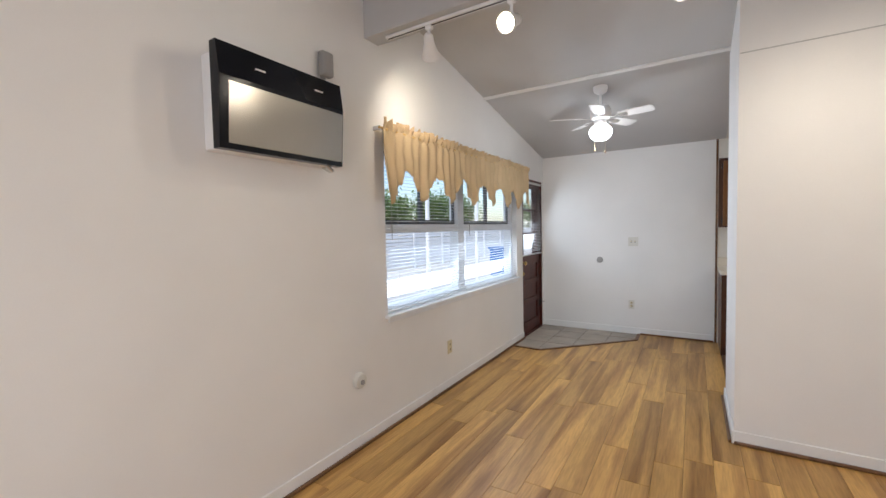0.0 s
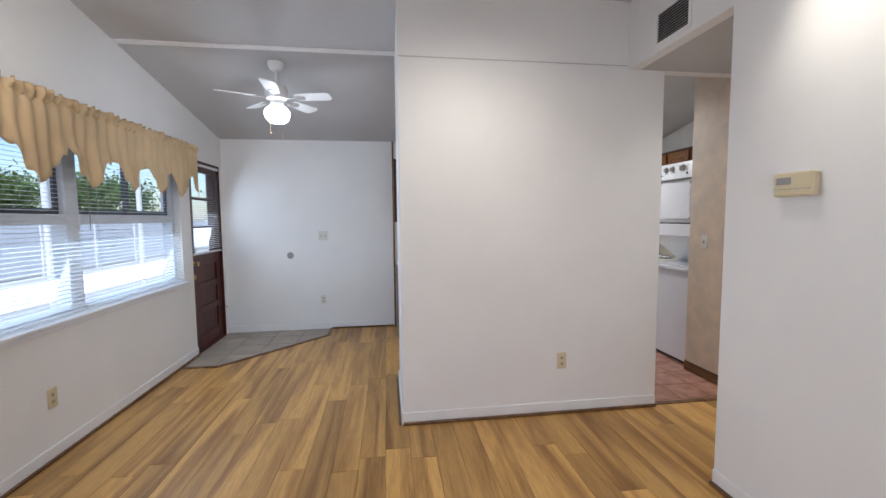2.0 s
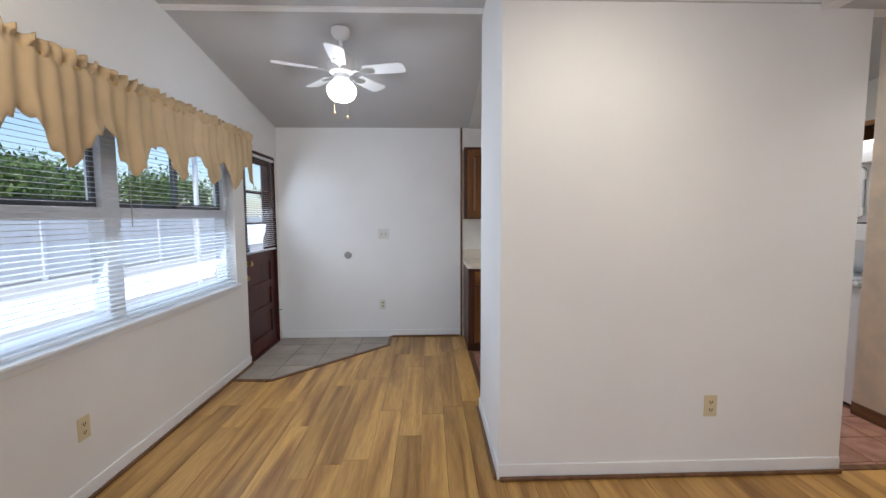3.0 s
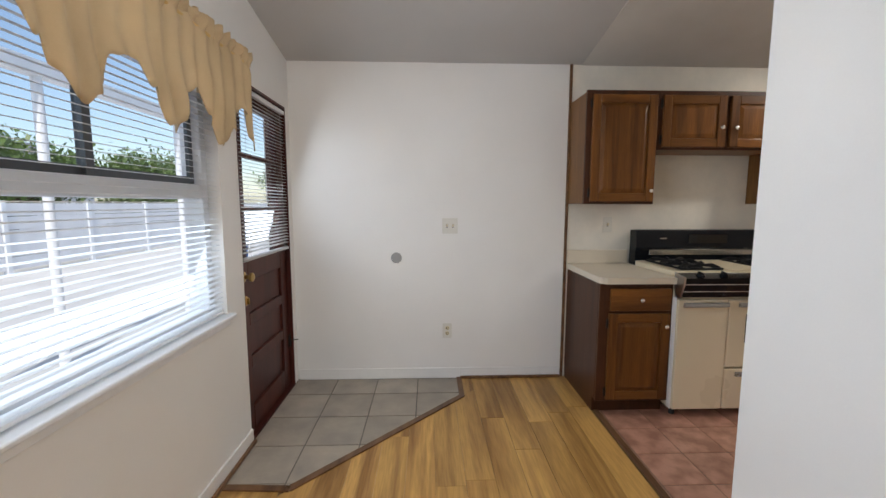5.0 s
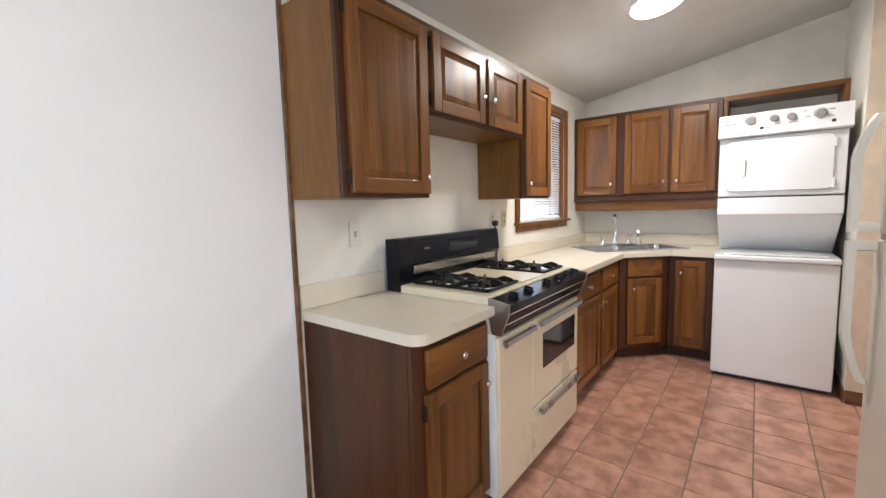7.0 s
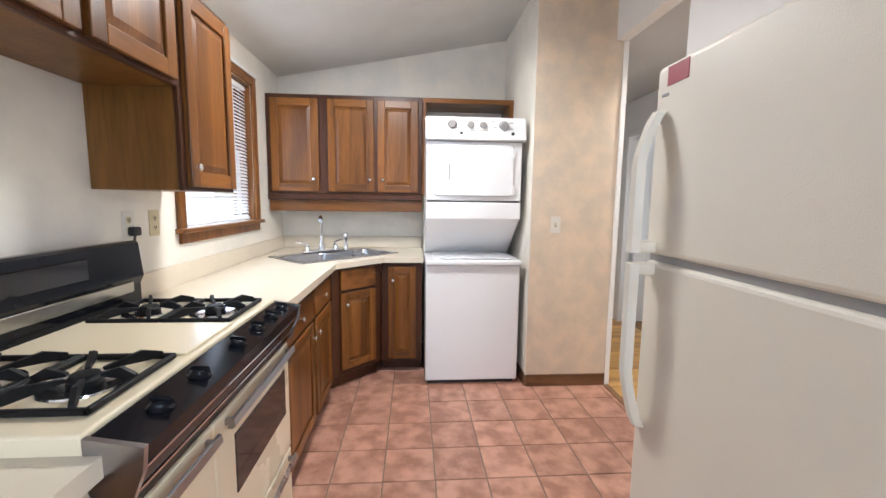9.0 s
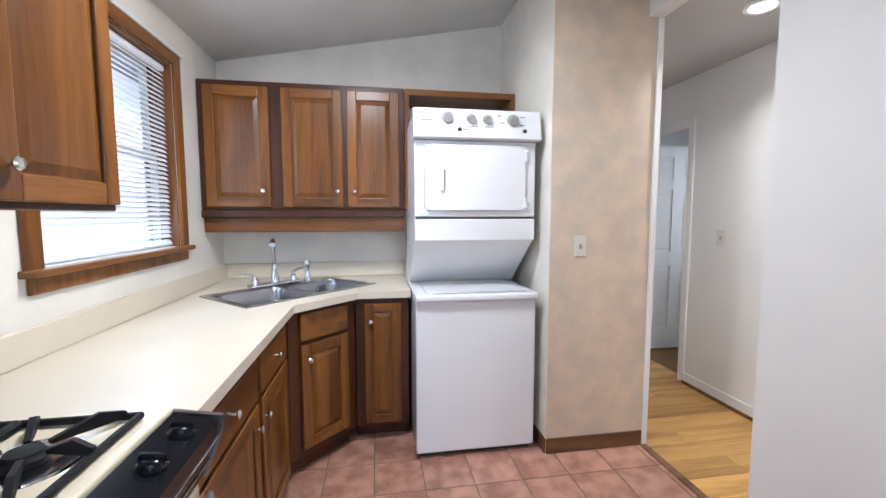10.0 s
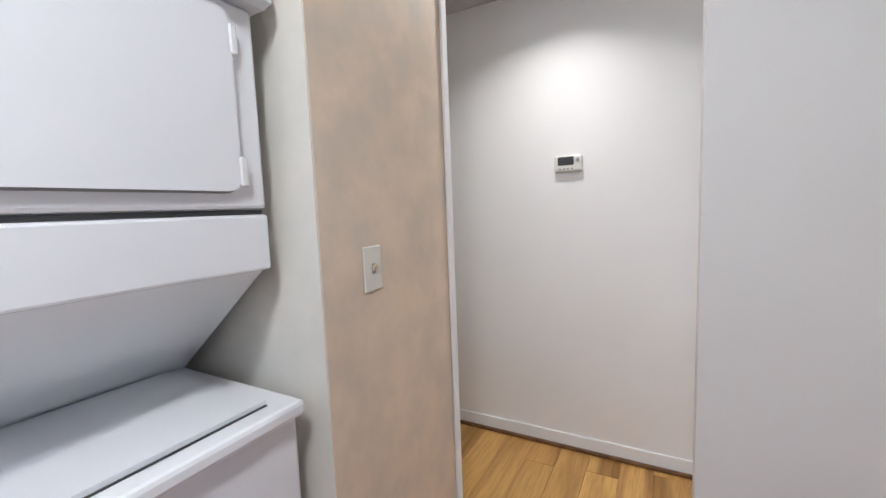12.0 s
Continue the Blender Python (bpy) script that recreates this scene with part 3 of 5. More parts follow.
dm = T(A) @ Matrix.Rotation(math.atan2(B.y - A.y, B.x - A.x), 4, "Z")
dw = (B - A).length
b = bmesh.new()
box(b, 0.002, dw - 0.002, 0, 0.019, 0.095, CT - 0.042, 0.003)
bmesh.ops.transform(b, matrix=dm, verts=b.verts[:])
part("face_frame", b, OAK_DARK, u)
b = bmesh.new()
box(b, 0.02, dw - 0.02, 0.05, 0.07, 0.0, 0.099)
bmesh.ops.transform(b, matrix=dm, verts=b.verts[:])
part("toe_kick", b, OAK_DARK, u)
drawer_front(dw - 0.14, 0.145, dm @ T((0.07, 0, 0.72)), u, knob=False)
raised_door(dw - 0.14, 0.565, dm @ T((0.07, 0, 0.135)), u, knob=(0.04, 0.48))
u = thing("base_cabinet", (E, 5.0, 0), "narrow oak base cabinet beside the washer", "kitchen cabinet", CAB)
bx("body", OAK_DARK, u, (3.432, E - 0.002, 4.852, B.y, 0.10, CT - 0.041), 0.002)
bx("toe_kick", OAK_DARK, u, (3.49, E - 0.004, 4.854, B.y - 0.002, 0.0, 0.099))
bx("face_frame", OAK_DARK, u, (3.412, 3.431, 4.852, B.y - 0.002, 0.095, CT - 0.042), 0.003)
raised_door(0.215, 0.735, T((3.412, 5.115, 0.115)) @ R90, u, knob=(0.035, 0.63))


# ---- worktops ----
def worktop(name, outline, label, round_at=None, r=0.06, hole=None):
    """A laminate slab on its cabinets; one corner may be rounded; hole: outline of a cut-out."""
    pts = []
    for k, p in enumerate(outline):
        if k == round_at:
            for a in range(7):
                t = radians(180 + 15 * a)
                pts.append((p[0] + r + r * math.cos(t), p[1] + r + r * math.sin(t)))
        else:
            pts.append(p)
    t = thing(name, (pts[0][0], pts[0][1], CT - 0.04), label, "worktop")
    if not hole:
        slab = part("slab", prism(bmesh.new(), pts, 2, CT - 0.04, CT), LAMINATE, t)
    else:
        b = bmesh.new()
        loops = []
        for z in (CT - 0.04, CT):
            loops.append(([b.verts.new((*p, z)) for p in pts], [b.verts.new((*p, z)) for p in hole]))
        for o, h in loops:
            es = [b.edges.new((l[k], l[(k + 1) % len(l)])) for l in (o, h) for k in range(len(l))]
            bmesh.ops.triangle_fill(b, edges=es, use_beauty=True)
        for i in (0, 1):
            n = len(loops[0][i])
            for k in range(n):
                b.faces.new((loops[0][i][k], loops[0][i][(k + 1) % n], loops[1][i][(k + 1) % n], loops[1][i][k]))
        bmesh.ops.recalc_face_normals(b, faces=b.faces[:])
        slab = part("slab", b, LAMINATE, t)
    return t


t = worktop("worktop", [(0.472, 5.445), (0.960, 5.445), (0.960, N - 0.001), (0.472, N - 0.001)], "cream laminate worktop with one rounded corner", 0)
bx("upstand", LAMINATE, t, (0.472, 0.950, N - 0.020, N - 0.001, CT + 0.0005, CT + 0.105), 0.004)
SC, SD = Vector((3.345, 5.355)), Vector((0.7071, 0.7071))   # middle of the sink's front rim, the way to the corner
SX = Vector((0.7071, -0.7071))


def sink_at(u_, v_):
    p = SC + SX * u_ + SD * v_
    return (p.x, p.y)


t = worktop("worktop", [(1.953, 5.450), (3.075, 5.450), (3.378, 5.147), (3.378, 4.842), (E - 0.001, 4.842), (E - 0.001, N - 0.001), (1.953, N - 0.001)],
            "cream laminate corner worktop around the sink", hole=[sink_at(-0.41, 0.02), sink_at(0.41, 0.02), sink_at(0.41, 0.46), sink_at(-0.41, 0.46)])
bx("upstand", LAMINATE, t, (1.953, E - 0.021, N - 0.020, N - 0.001, CT + 0.0005, CT + 0.105), 0.004)
bx("upstand", LAMINATE, t, (E - 0.020, E - 0.001, 4.842, N - 0.001, CT + 0.0005, CT + 0.105), 0.004)

# ---- sink and tap ----
sm = Matrix(((SX.x, SD.x, 0, SC.x), (SX.y, SD.y, 0, SC.y), (0, 0, 1, CT), (0, 0, 0, 1)))
sink = thing("sink", (SC.x + 0.2, SC.y + 0.2, CT), "stainless steel double-bowl sink set across the corner", "sink")
b = bmesh.new()
for d in ((-0.435, 0.435, 0.0, 0.035), (-0.435, 0.435, 0.40, 0.49), (-0.435, -0.40, 0.035, 0.40), (0.40, 0.435, 0.035, 0.40), (-0.012, 0.012, 0.035, 0.40)):
    box(b, d[0], d[1], d[2], d[3], 0.0008, 0.006)
bmesh.ops.transform(b, matrix=sm, verts=b.verts[:])
part("rim", b, STEEL, sink, "brushed steel rim")
for x0, x1 in ((-0.40, -0.012), (0.012, 0.40)):
    b = bmesh.new()
    rings = []
    for ins, z, rr in ((0, 0.004, 0.05), (0.006, -0.01, 0.055), (0.014, -0.13, 0.06), (0.04, -0.155, 0.06), (0.12, -0.16, 0.04)):
        ring = []
        for cx, cy, a0 in ((x1 - ins - rr, 0.40 - ins - rr, 0), (x0 + ins + rr, 0.40 - ins - rr, 90), (x0 + ins + rr, 0.035 + ins + rr, 180), (x1 - ins - rr, 0.035 + ins + rr, 270)):
            for a in range(5):
                q = radians(a0 + a * 22.5)
                ring.append(b.verts.new((cx + rr * math.cos(q), cy + rr * math.sin(q), z)))
        rings.append(ring)
    for p, q in zip(rings, rings[1:]):
        for k in range(20):
            b.faces.new((p[k], p[(k + 1) % 20], q[(k + 1) % 20], q[k]))
    b.faces.new(rings[-1])
    bmesh.ops.transform(b, matrix=sm, verts=b.verts[:])
    bowl = part("bowl", b, STEEL, sink, smooth=True)
    b = bmesh.new()
    spin(b, [(0.042, 0), (0.04, 0.003), (0.03, 0.001), (0.005, 0.0005)], sm @ T(((x0 + x1) / 2, 0.22, -0.159)))
    part("drain", b, CHROME, bowl, "chrome drain ring", smooth=True)
sm = sm @ T((0, 0.45, 0)) @ Matrix.Scale(1.3, 4) @ T((0, -0.45, 0))
tap = thing("tap", (SC.x + 0.31, SC.y + 0.31, CT), "chrome two-handle kitchen tap with side spray", "tap")
b = bmesh.new()
box(b, -0.13, 0.13, 0.425, 0.475, 0.006, 0.022, 0.008, 2)
bmesh.ops.transform(b, matrix=sm, verts=b.verts[:])
part("base_plate", b, CHROME, tap)
b = bmesh.new()
turned = sm @ T((0, 0.45, 0)) @ Matrix.Rotation(radians(-34), 4, "Z") @ T((0, -0.45, 0))   # spout swung towards the room
spin(b, [(0.022, 0.022), (0.020, 0.05), (0.012, 0.06), (0.011, 0.11)], sm @ T((0, 0.45, 0)), 16)
tube(b, [turned @ Vector((0, 0.45 - 0.09 * (1 - math.cos(a)) if a < 3.2 else 0.27, 0.11 + 0.07 * math.sin(a) + 0.05 * min(1, a))) for a in (0, 0.4, 0.8, 1.2, 1.6, 2.0, 2.3)], [0.011] * 4 + [0.013, 0.016, 0.017])
part("spout", b, CHROME, tap, smooth=True)
for sx in (-0.10, 0.10):
    b = bmesh.new()
    spin(b, [(0.017, 0.022), (0.015, 0.045), (0.009, 0.05), (0.009, 0.062)], sm @ T((sx, 0.45, 0)), 14)
    tube(b, [sm @ Vector((sx, 0.45, 0.06)), sm @ Vector((sx * 1.3, 0.45, 0.072)), sm @ Vector((sx * 1.75, 0.45, 0.076))], [0.008, 0.007, 0.005])
    part("handle", b, CHROME, tap, smooth=True)
b = bmesh.new()
spin(b, [(0.02, 0.006), (0.016, 0.03), (0.012, 0.04), (0.011, 0.07), (0.016, 0.085), (0.017, 0.105), (0.010, 0.115)], sm @ T((0.18, 0.445, 0)), 14)
part("side_spray", b, CHROME, tap, "chrome pull-out spray head", smooth=True)

# ---- range ----
S0, S1, SF = 0.958, 1.925, 5.43
st = thing("gas_range", (1.45, 5.75, 0), "almond and black gas range with four burners and griddle", "range")
bx("body", CREAM, st, (S0 + 0.004, S1 - 0.004, SF + 0.03, 6.07, 0.055, 0.885), 0.004)
for x in (S0 + 0.05, S1 - 0.05):
    for y in (SF + 0.07, 6.0):
        part("foot", rod(bmesh.new(), (x, y, 0), (x, y, 0.056), 0.018), DARKP, st, "short dark foot")
bx("side_trim", WHITE, st, (S0 - 0.004, S0 + 0.006, SF + 0.012, SF + 0.05, 0.06, 0.80), 0.003, "white edge strip")
SPLIT = 1.295
d1 = bx("broiler_door", CREAM, st, (S0 + 0.008, SPLIT - 0.003, SF, SF + 0.028, 0.060, 0.785), 0.006, seg=2)
d2 = bx("oven_door", CREAM, st, (SPLIT + 0.003, S1 - 0.008, SF, SF + 0.028, 0.340, 0.785), 0.006, seg=2)
d3 = bx("drawer", CREAM, st, (SPLIT + 0.003, S1 - 0.008, SF, SF + 0.028, 0.060, 0.330), 0.006, seg=2)
bx("oven_window", DARKGLASS, d2, (1.41, 1.86, SF - 0.003, SF + 0.004, 0.505, 0.690), 0.003, "dark glass window")


def bar(parent, x0, x1, z):
    b = bmesh.new()
    prism(b, [(SF - 0.034, z - 0.004), (SF - 0.030, z + 0.016), (SF - 0.022, z + 0.018), (SF - 0.012, z - 0.010), (SF - 0.026, z - 0.012)], 0, x0, x1)
    for x in (x0 + 0.012, x1 - 0.024):
        box(b, x, x + 0.012, SF - 0.02, SF + 0.001, z - 0.008, z + 0.010)
    part("handle", b, STEEL, parent, "bright metal bar handle")


bar(d1, S0 + 0.03, SPLIT - 0.02, 0.755)
bar(d2, SPLIT + 0.05, S1 - 0.02, 0.755)
bar(d3, SPLIT + 0.06, S1 - 0.03, 0.300)
b = bmesh.new()
prism(b, [(SF + 0.03, 0.805), (SF - 0.010, 0.805), (SF - 0.045, 0.893), (SF - 0.050, 0.932), (SF + 0.045, 0.951), (SF + 0.045, 0.885), (SF + 0.03, 0.885)], 0, S0 + 0.012, S1 - 0.012)
cp = part("control_panel", b, BLACK, st, "sloping black enamel control panel")
for z, y in ((0.893, SF - 0.047), (0.845, SF - 0.029)):
    bx("trim_line", CHROME, cp, (S0 + 0.012, S1 - 0.012, y, y + 0.004, z - 0.002, z + 0.002), label="thin bright trim line")
for x in (S0, S1 - 0.012):
    b = bmesh.new()
    prism(b, [(SF + 0.03, 0.80), (SF - 0.014, 0.80), (SF - 0.049, 0.891), (SF - 0.054, 0.937), (SF + 0.046, 0.955), (SF + 0.046, 0.88)], 0, x, x + 0.012)
    part("end_cap", b, STEEL, cp, "bright metal end cap")
for x in (1.09, 1.24, 1.45, 1.60, 1.73, 1.84):
    b = bmesh.new()
    m = T((x, SF - 0.003, 0.940)) @ Matrix.Rotation(radians(8), 4, "X")
    spin(b, [(0.026, 0), (0.026, 0.004), (0.021, 0.008), (0.019, 0.017), (0.016, 0.019)], m, 20)
    absorb(b, box(bmesh.new(), -0.006, 0.006, -0.022, 0.022, 0.010, 0.026, 0.003), m)
    part("control_knob", b, BLACK, cp, "black control knob", smooth=True)
bx("cooktop", CREAM, st, (S0 + 0.002, S1 - 0.002, SF + 0.047, 5.985, 0.886, 0.961), 0.006, "almond enamel cooktop", seg=2)
bx("griddle_cover", CREAM, st, (1.315, 1.585, SF + 0.065, 5.95, 0.962, 0.969), 0.004, "almond enamel griddle cover", seg=2)
for gx in (1.025, 1.60):
    for k, gy in enumerate((5.515, 5.735)):
        w, d = 0.27, 0.208
        cx, cy = gx + w / 2, gy + d / 2
        b = bmesh.new()
        spin(b, [(0.082, 0.0), (0.08, 0.004), (0.05, 0.0015), (0.02, 0.001)], T((cx, cy, 0.962)), 28)
        bowl = part("drip_pan", b, CHROME, st, "bright drip pan", smooth=True)
        b = bmesh.new()
        spin(b, [(0.032, 0.002), (0.034, 0.014), (0.028, 0.018), (0.026, 0.024), (0.004, 0.026)], T((cx, cy, 0.962)), 20)
        part("burner", b, IRON, bowl, "black burner cap", smooth=True)
        b = bmesh.new()
        for p, q in (((gx, gy), (gx + w, gy)), ((gx, gy + d), (gx + w, gy + d)), ((gx, gy), (gx, gy + d)), ((gx + w, gy), (gx + w, gy + d))):
            box(b, min(p[0], q[0]) - 0.006, max(p[0], q[0]) + 0.006, min(p[1], q[1]) - 0.006, max(p[1], q[1]) + 0.006, 0.963, 0.977, 0.003)
        for ang in range(0, 360, 60):
            dx, dy = math.cos(radians(ang + 30)), math.sin(radians(ang + 30))
            rr = min(w / 2 / max(abs(dx), 1e-3), d / 2 / max(abs(dy), 1e-3))
            absorb(b, prism(bmesh.new(), [(0.035, 0.980), (0.035, 0.987), (rr * 0.72, 1.0), (rr, 0.983), (rr, 0.969)], 1, -0.005, 0.005),
                   T((cx, cy, 0)) @ Matrix.Rotation(math.atan2(dy, dx), 4, "Z"))
        part("grate", b, IRON, st, "black cast-iron grate")
b = bmesh.new()
prism(b, [(5.986, 0.90), (5.986, 1.03), (5.972, 1.06), (5.985, 1.188), (6.0, 1.195), (6.075, 1.188), (6.075, 0.90)], 0, S0, S1)
bg = part("backguard", b, BLACK, st, "black backguard with a clock panel")
bx("silver_strip", SILVER, bg, (1.06, 1.87, 5.974, 5.988, 1.005, 1.045), 0.003, "pale silver strip")
bx("clock_panel", DARKGLASS, bg, (1.36, 1.66, 5.972, 5.992, 1.09, 1.16), 0.003, "dark glass clock panel")
bx("badge", SILVER, bg, (1.14, 1.19, 5.974, 5.99, 1.125, 1.133), label="small pale badge bar")

# ---- stacked washer and dryer ----
wd = thing("washer_dryer", (3.5, 4.485, 0), "white stacked washer and dryer tower in its alcove", "washer dryer")
Y0, Y1 = 4.142, 4.832
bx("washer_body", ENAMEL, wd, (3.165, 3.93, Y0, Y1, 0.03, 0.898), 0.010, seg=2)
bx("plinth", DARKP, wd, (3.20, 3.90, Y0 + 0.02, Y1 - 0.02, 0.0, 0.03), label="dark recessed plinth")
bx("washer_top", ENAMEL, wd, (3.135, 3.93, Y0 - 0.003, Y1 + 0.003, 0.902, 0.938), 0.010, seg=2)
b = bmesh.new()
prism(b, [(3.19, Y0 + 0.06), (3.58, Y0 + 0.06), (3.58, Y1 - 0.06), (3.19, Y1 - 0.06)], 2, 0.939, 0.950)
lid = part("lid", b, ENAMEL, wd, "white washer lid")
bx("lid_gap", DARKP, lid, (3.183, 3.1885, Y0 + 0.06, Y1 - 0.10, 0.9385, 0.9405), label="dark gap along the lid")
b = bmesh.new()
prism(b, [(3.93, 0.939), (3.60, 0.939), (3.235, 1.228), (3.235, 1.94), (3.93, 1.94)], 1, Y0 + 0.002, Y1 - 0.002)
part("dryer_body", b, ENAMEL, wd)
lp = bx("lower_panel", ENAMEL, wd, (3.205, 3.234, Y0 + 0.002, Y1 - 0.002, 1.230, 1.352), 0.006, seg=2)
bx("front_panel", ENAMEL, wd, (3.208, 3.234, Y0 + 0.002, Y1 - 0.002, 1.364, 1.78), 0.008, seg=2)
bx("slot", DARKP, lp, (3.215, 3.233, Y0 + 0.01, Y1 - 0.01, 1.353, 1.3625), label="dark seam")


def rounded(bm_, x, y0, y1, z0, z1, r, d):
    """A flat plate with rounded corners, standing across x."""
    pts = []
    for cy, cz, a0 in ((y1 - r, z1 - r, 0), (y0 + r, z1 - r, 90), (y0 + r, z0 + r, 180), (y1 - r, z0 + r, 270)):
        pts += [(cy + r * math.cos(radians(a0 + a * 18)), cz + r * math.sin(radians(a0 + a * 18))) for a in range(6)]
    return prism(bm_, pts, 0, x, x + d)


part("door_gap", rounded(bmesh.new(), 3.2055, 4.205, 4.782, 1.396, 1.762, 0.035, 0.002), GREYP, wd, "dark line round the dryer door")
dd = part("dryer_door", rounded(bmesh.new(), 3.192, 4.209, 4.778, 1.400, 1.758, 0.032, 0.013), ENAMEL, wd, "white dryer door")
bx("handle", ENAMEL, dd, (3.178, 3.192, 4.672, 4.695, 1.505, 1.625), 0.006, "moulded white handle", seg=2)
bx("handle_recess", GREYP, dd, (3.1905, 3.1925, 4.664, 4.671, 1.51, 1.62))
for z in (1.44, 1.70):
    bx("hinge", WHITE, dd, (3.188, 3.200, 4.196, 4.212, z - 0.03, z + 0.03), 0.003)
b = bmesh.new()
prism(b, [(3.185, 1.782), (3.160, 1.79), (3.195, 1.945), (3.26, 1.945), (3.26, 1.782)], 1, Y0 - 0.012, Y1 + 0.006)
cp = part("console", b, ENAMEL, wd, "white control console")
tilt = math.atan2(0.035, 0.155)
for y, z, r in ((4.655, 1.895, 0.033), (4.525, 1.892, 0.026), (4.435, 1.89, 0.026), (4.29, 1.888, 0.034)):
    b = bmesh.new()
    m = T((3.160 + (z - 1.79) * 0.226, y, z)) @ Matrix.Rotation(-tilt, 4, "Y") @ Matrix.Rotation(radians(-90), 4, "Y")
    spin(b, [(r, -0.002), (r, 0.004), (r * 0.85, 0.008), (r * 0.8, 0.024), (r * 0.7, 0.027)], m, 24)
    part("dial", b, GREYP, cp, "grey control dial", smooth=True)
for y in (4.59, 4.225):
    m = T((3.160 + (1.835 - 1.79) * 0.226, y, 1.832)) @ Matrix.Rotation(-tilt - math.pi / 2, 4, "Y")
    part("button", spin(bmesh.new(), [(0.012, -0.002), (0.012, 0.003), (0.009, 0.006)], m, 16), DARKP, cp, "small black button", smooth=True)
for y0, y1, z in ((4.735, 4.80, 1.878), (4.49, 4.53, 1.850), (4.40, 4.45, 1.850), (4.355, 4.375, 1.915), (4.34, 4.36, 1.875), (4.22, 4.25, 1.91), (4.54, 4.575, 1.833), (4.225, 4.25, 1.865)):
    h = 0.006 if y1 - y0 > 0.06 else 0.003
    x = 3.160 + (z - 1.79) * 0.226
    bx("print", GREYP, cp, (x - 0.0012, x + 0.002, y0, y1, z - h, z + h), label="small grey print")

# ---- refrigerator ----
FX0, FX1, FF = 0.565, 1.32, 4.30
fr = thing("refrigerator", (0.91, 3.93, 0), "bisque top-freezer refrigerator beside the partition", "refrigerator")
bx("body", FRIDGE, fr, (FX0, FX1, 3.60, FF - 0.065, 0.03, 1.70), 0.008, seg=2)
bx("base_grille", DARKP, fr, (FX0 + 0.02, FX1 - 0.02, 3.64, FF - 0.07, 0.0, 0.03))
fd = bx("freezer_door", FRIDGE, fr, (FX0, FX1, FF - 0.060, FF, 1.228, 1.70), 0.014, seg=3)
rd = bx("fridge_door", FRIDGE, fr, (FX0, FX1, FF - 0.060, FF, 0.08, 1.211), 0.014, seg=3)
bx("door_gap", GREYP, fr, (FX0 + 0.006, FX1 - 0.006, FF - 0.055, FF - 0.012, 1.209, 1.230), label="grey gasket gap")


def pull(parent, z0, z1, bulge):
    """A tall moulded handle, thick at its middle and tapering into the door."""
    n, b = 14, bmesh.new()
    rings = []
    for i in range(n + 1):
        f = i / n
        z = z0 + (z1 - z0) * f
        g = math.sin(math.pi * min(1, max(0, f))) ** 0.6 if bulge == 0 else (min(1, f * 3) if bulge > 0 else min(1, (1 - f) * 3)) ** 0.7
        o = 0.012 + 0.044 * g
        cx = FX1 - 0.035
        wv = 0.020
        rings.append([b.verts.new((cx + wv * dx, FF + o + 0.014 * dy, z)) for dx, dy in ((-1, -0.8), (-0.6, 0.6), (0, 1), (0.6, 0.6), (1, -0.8), (0, -1))])
    for p, q in zip(rings, rings[1:]):
        for k in range(6):
            b.faces.new((p[k], p[(k + 1) % 6], q[(k + 1) % 6], q[k]))
    b.faces.new(rings[0]), b.faces.new(rings[-1])
    end = z1 if bulge < 0 else z0
    box(b, FX1 - 0.052, FX1 - 0.018, FF - 0.002, FF + 0.05, (z0 if bulge < 0 else z1 - 0.03), (z0 + 0.03 if bulge < 0 else z1), 0.006, 2)
    bmesh.ops.recalc_face_normals(b, faces=b.faces[:])
    return part("handle", b, FRIDGE_HANDLE, parent, "moulded bisque handle", smooth=True)


pull(fd, 1.234, 1.585, -1)
pull(rd, 0.76, 1.206, 1)
bx("sticker", RED, fd, (1.195, 1.272, FF, FF + 0.0015, 1.645, 1.690), label="small dark red sticker")
bx("badge", GREYP, fd, (FX1 - 0.055, FX1 - 0.030, FF, FF + 0.002, 1.622, 1.629), label="small dark badge bar")

# ---- kitchen window ----
kw = structure(thing("window_kitchen", (3.000, N, 1.175), "stained wood kitchen window with white blinds", "window"))
for name, d in (("casing", (2.403, 2.473, N - 0.018, N, 1.200, 2.235)), ("casing", (3.425, 3.495, N - 0.018, N, 1.200, 2.235)),
                ("casing", (2.473, 3.425, N - 0.018, N, 2.172, 2.235)), ("apron", (2.415, 3.483, N - 0.016, N, 1.125, 1.180)), ("window_sill", (2.390, 3.508, N - 0.045, 6.16, 1.181, 1.205))):
    bx(name, OAK_X if "s" in name[-5:] and d[1] - d[0] > 0.5 else OAK, kw, d, 0.004)
for name, d in (("jamb", (2.475, 2.487, N, 6.25, 1.205, 2.170)), ("jamb", (3.411, 3.423, N, 6.25, 1.205, 2.170)), ("jamb", (2.487, 3.411, N, 6.25, 2.158, 2.170))):
    bx(name, OAK, kw, d)
for z0, z1, y in ((1.207, 1.700, 6.19), (1.670, 2.156, 6.215)):
    b = bmesh.new()
    for d in ((2.488, 2.525, z0, z1), (3.373, 3.410, z0, z1), (2.525, 3.373, z0, z0 + 0.035), (2.525, 3.373, z1 - 0.035, z1)):
        box(b, d[0], d[1], y, y + 0.022, d[2], d[3], 0.002)
    sash = part("sash", b, FRAME_WHITE, kw, "white sash")
    pane = bx("pane", GLASS, sash, (2.525, 3.373, y + 0.009, y + 0.013, z0 + 0.035, z1 - 0.035))
    pane.visible_shadow = False
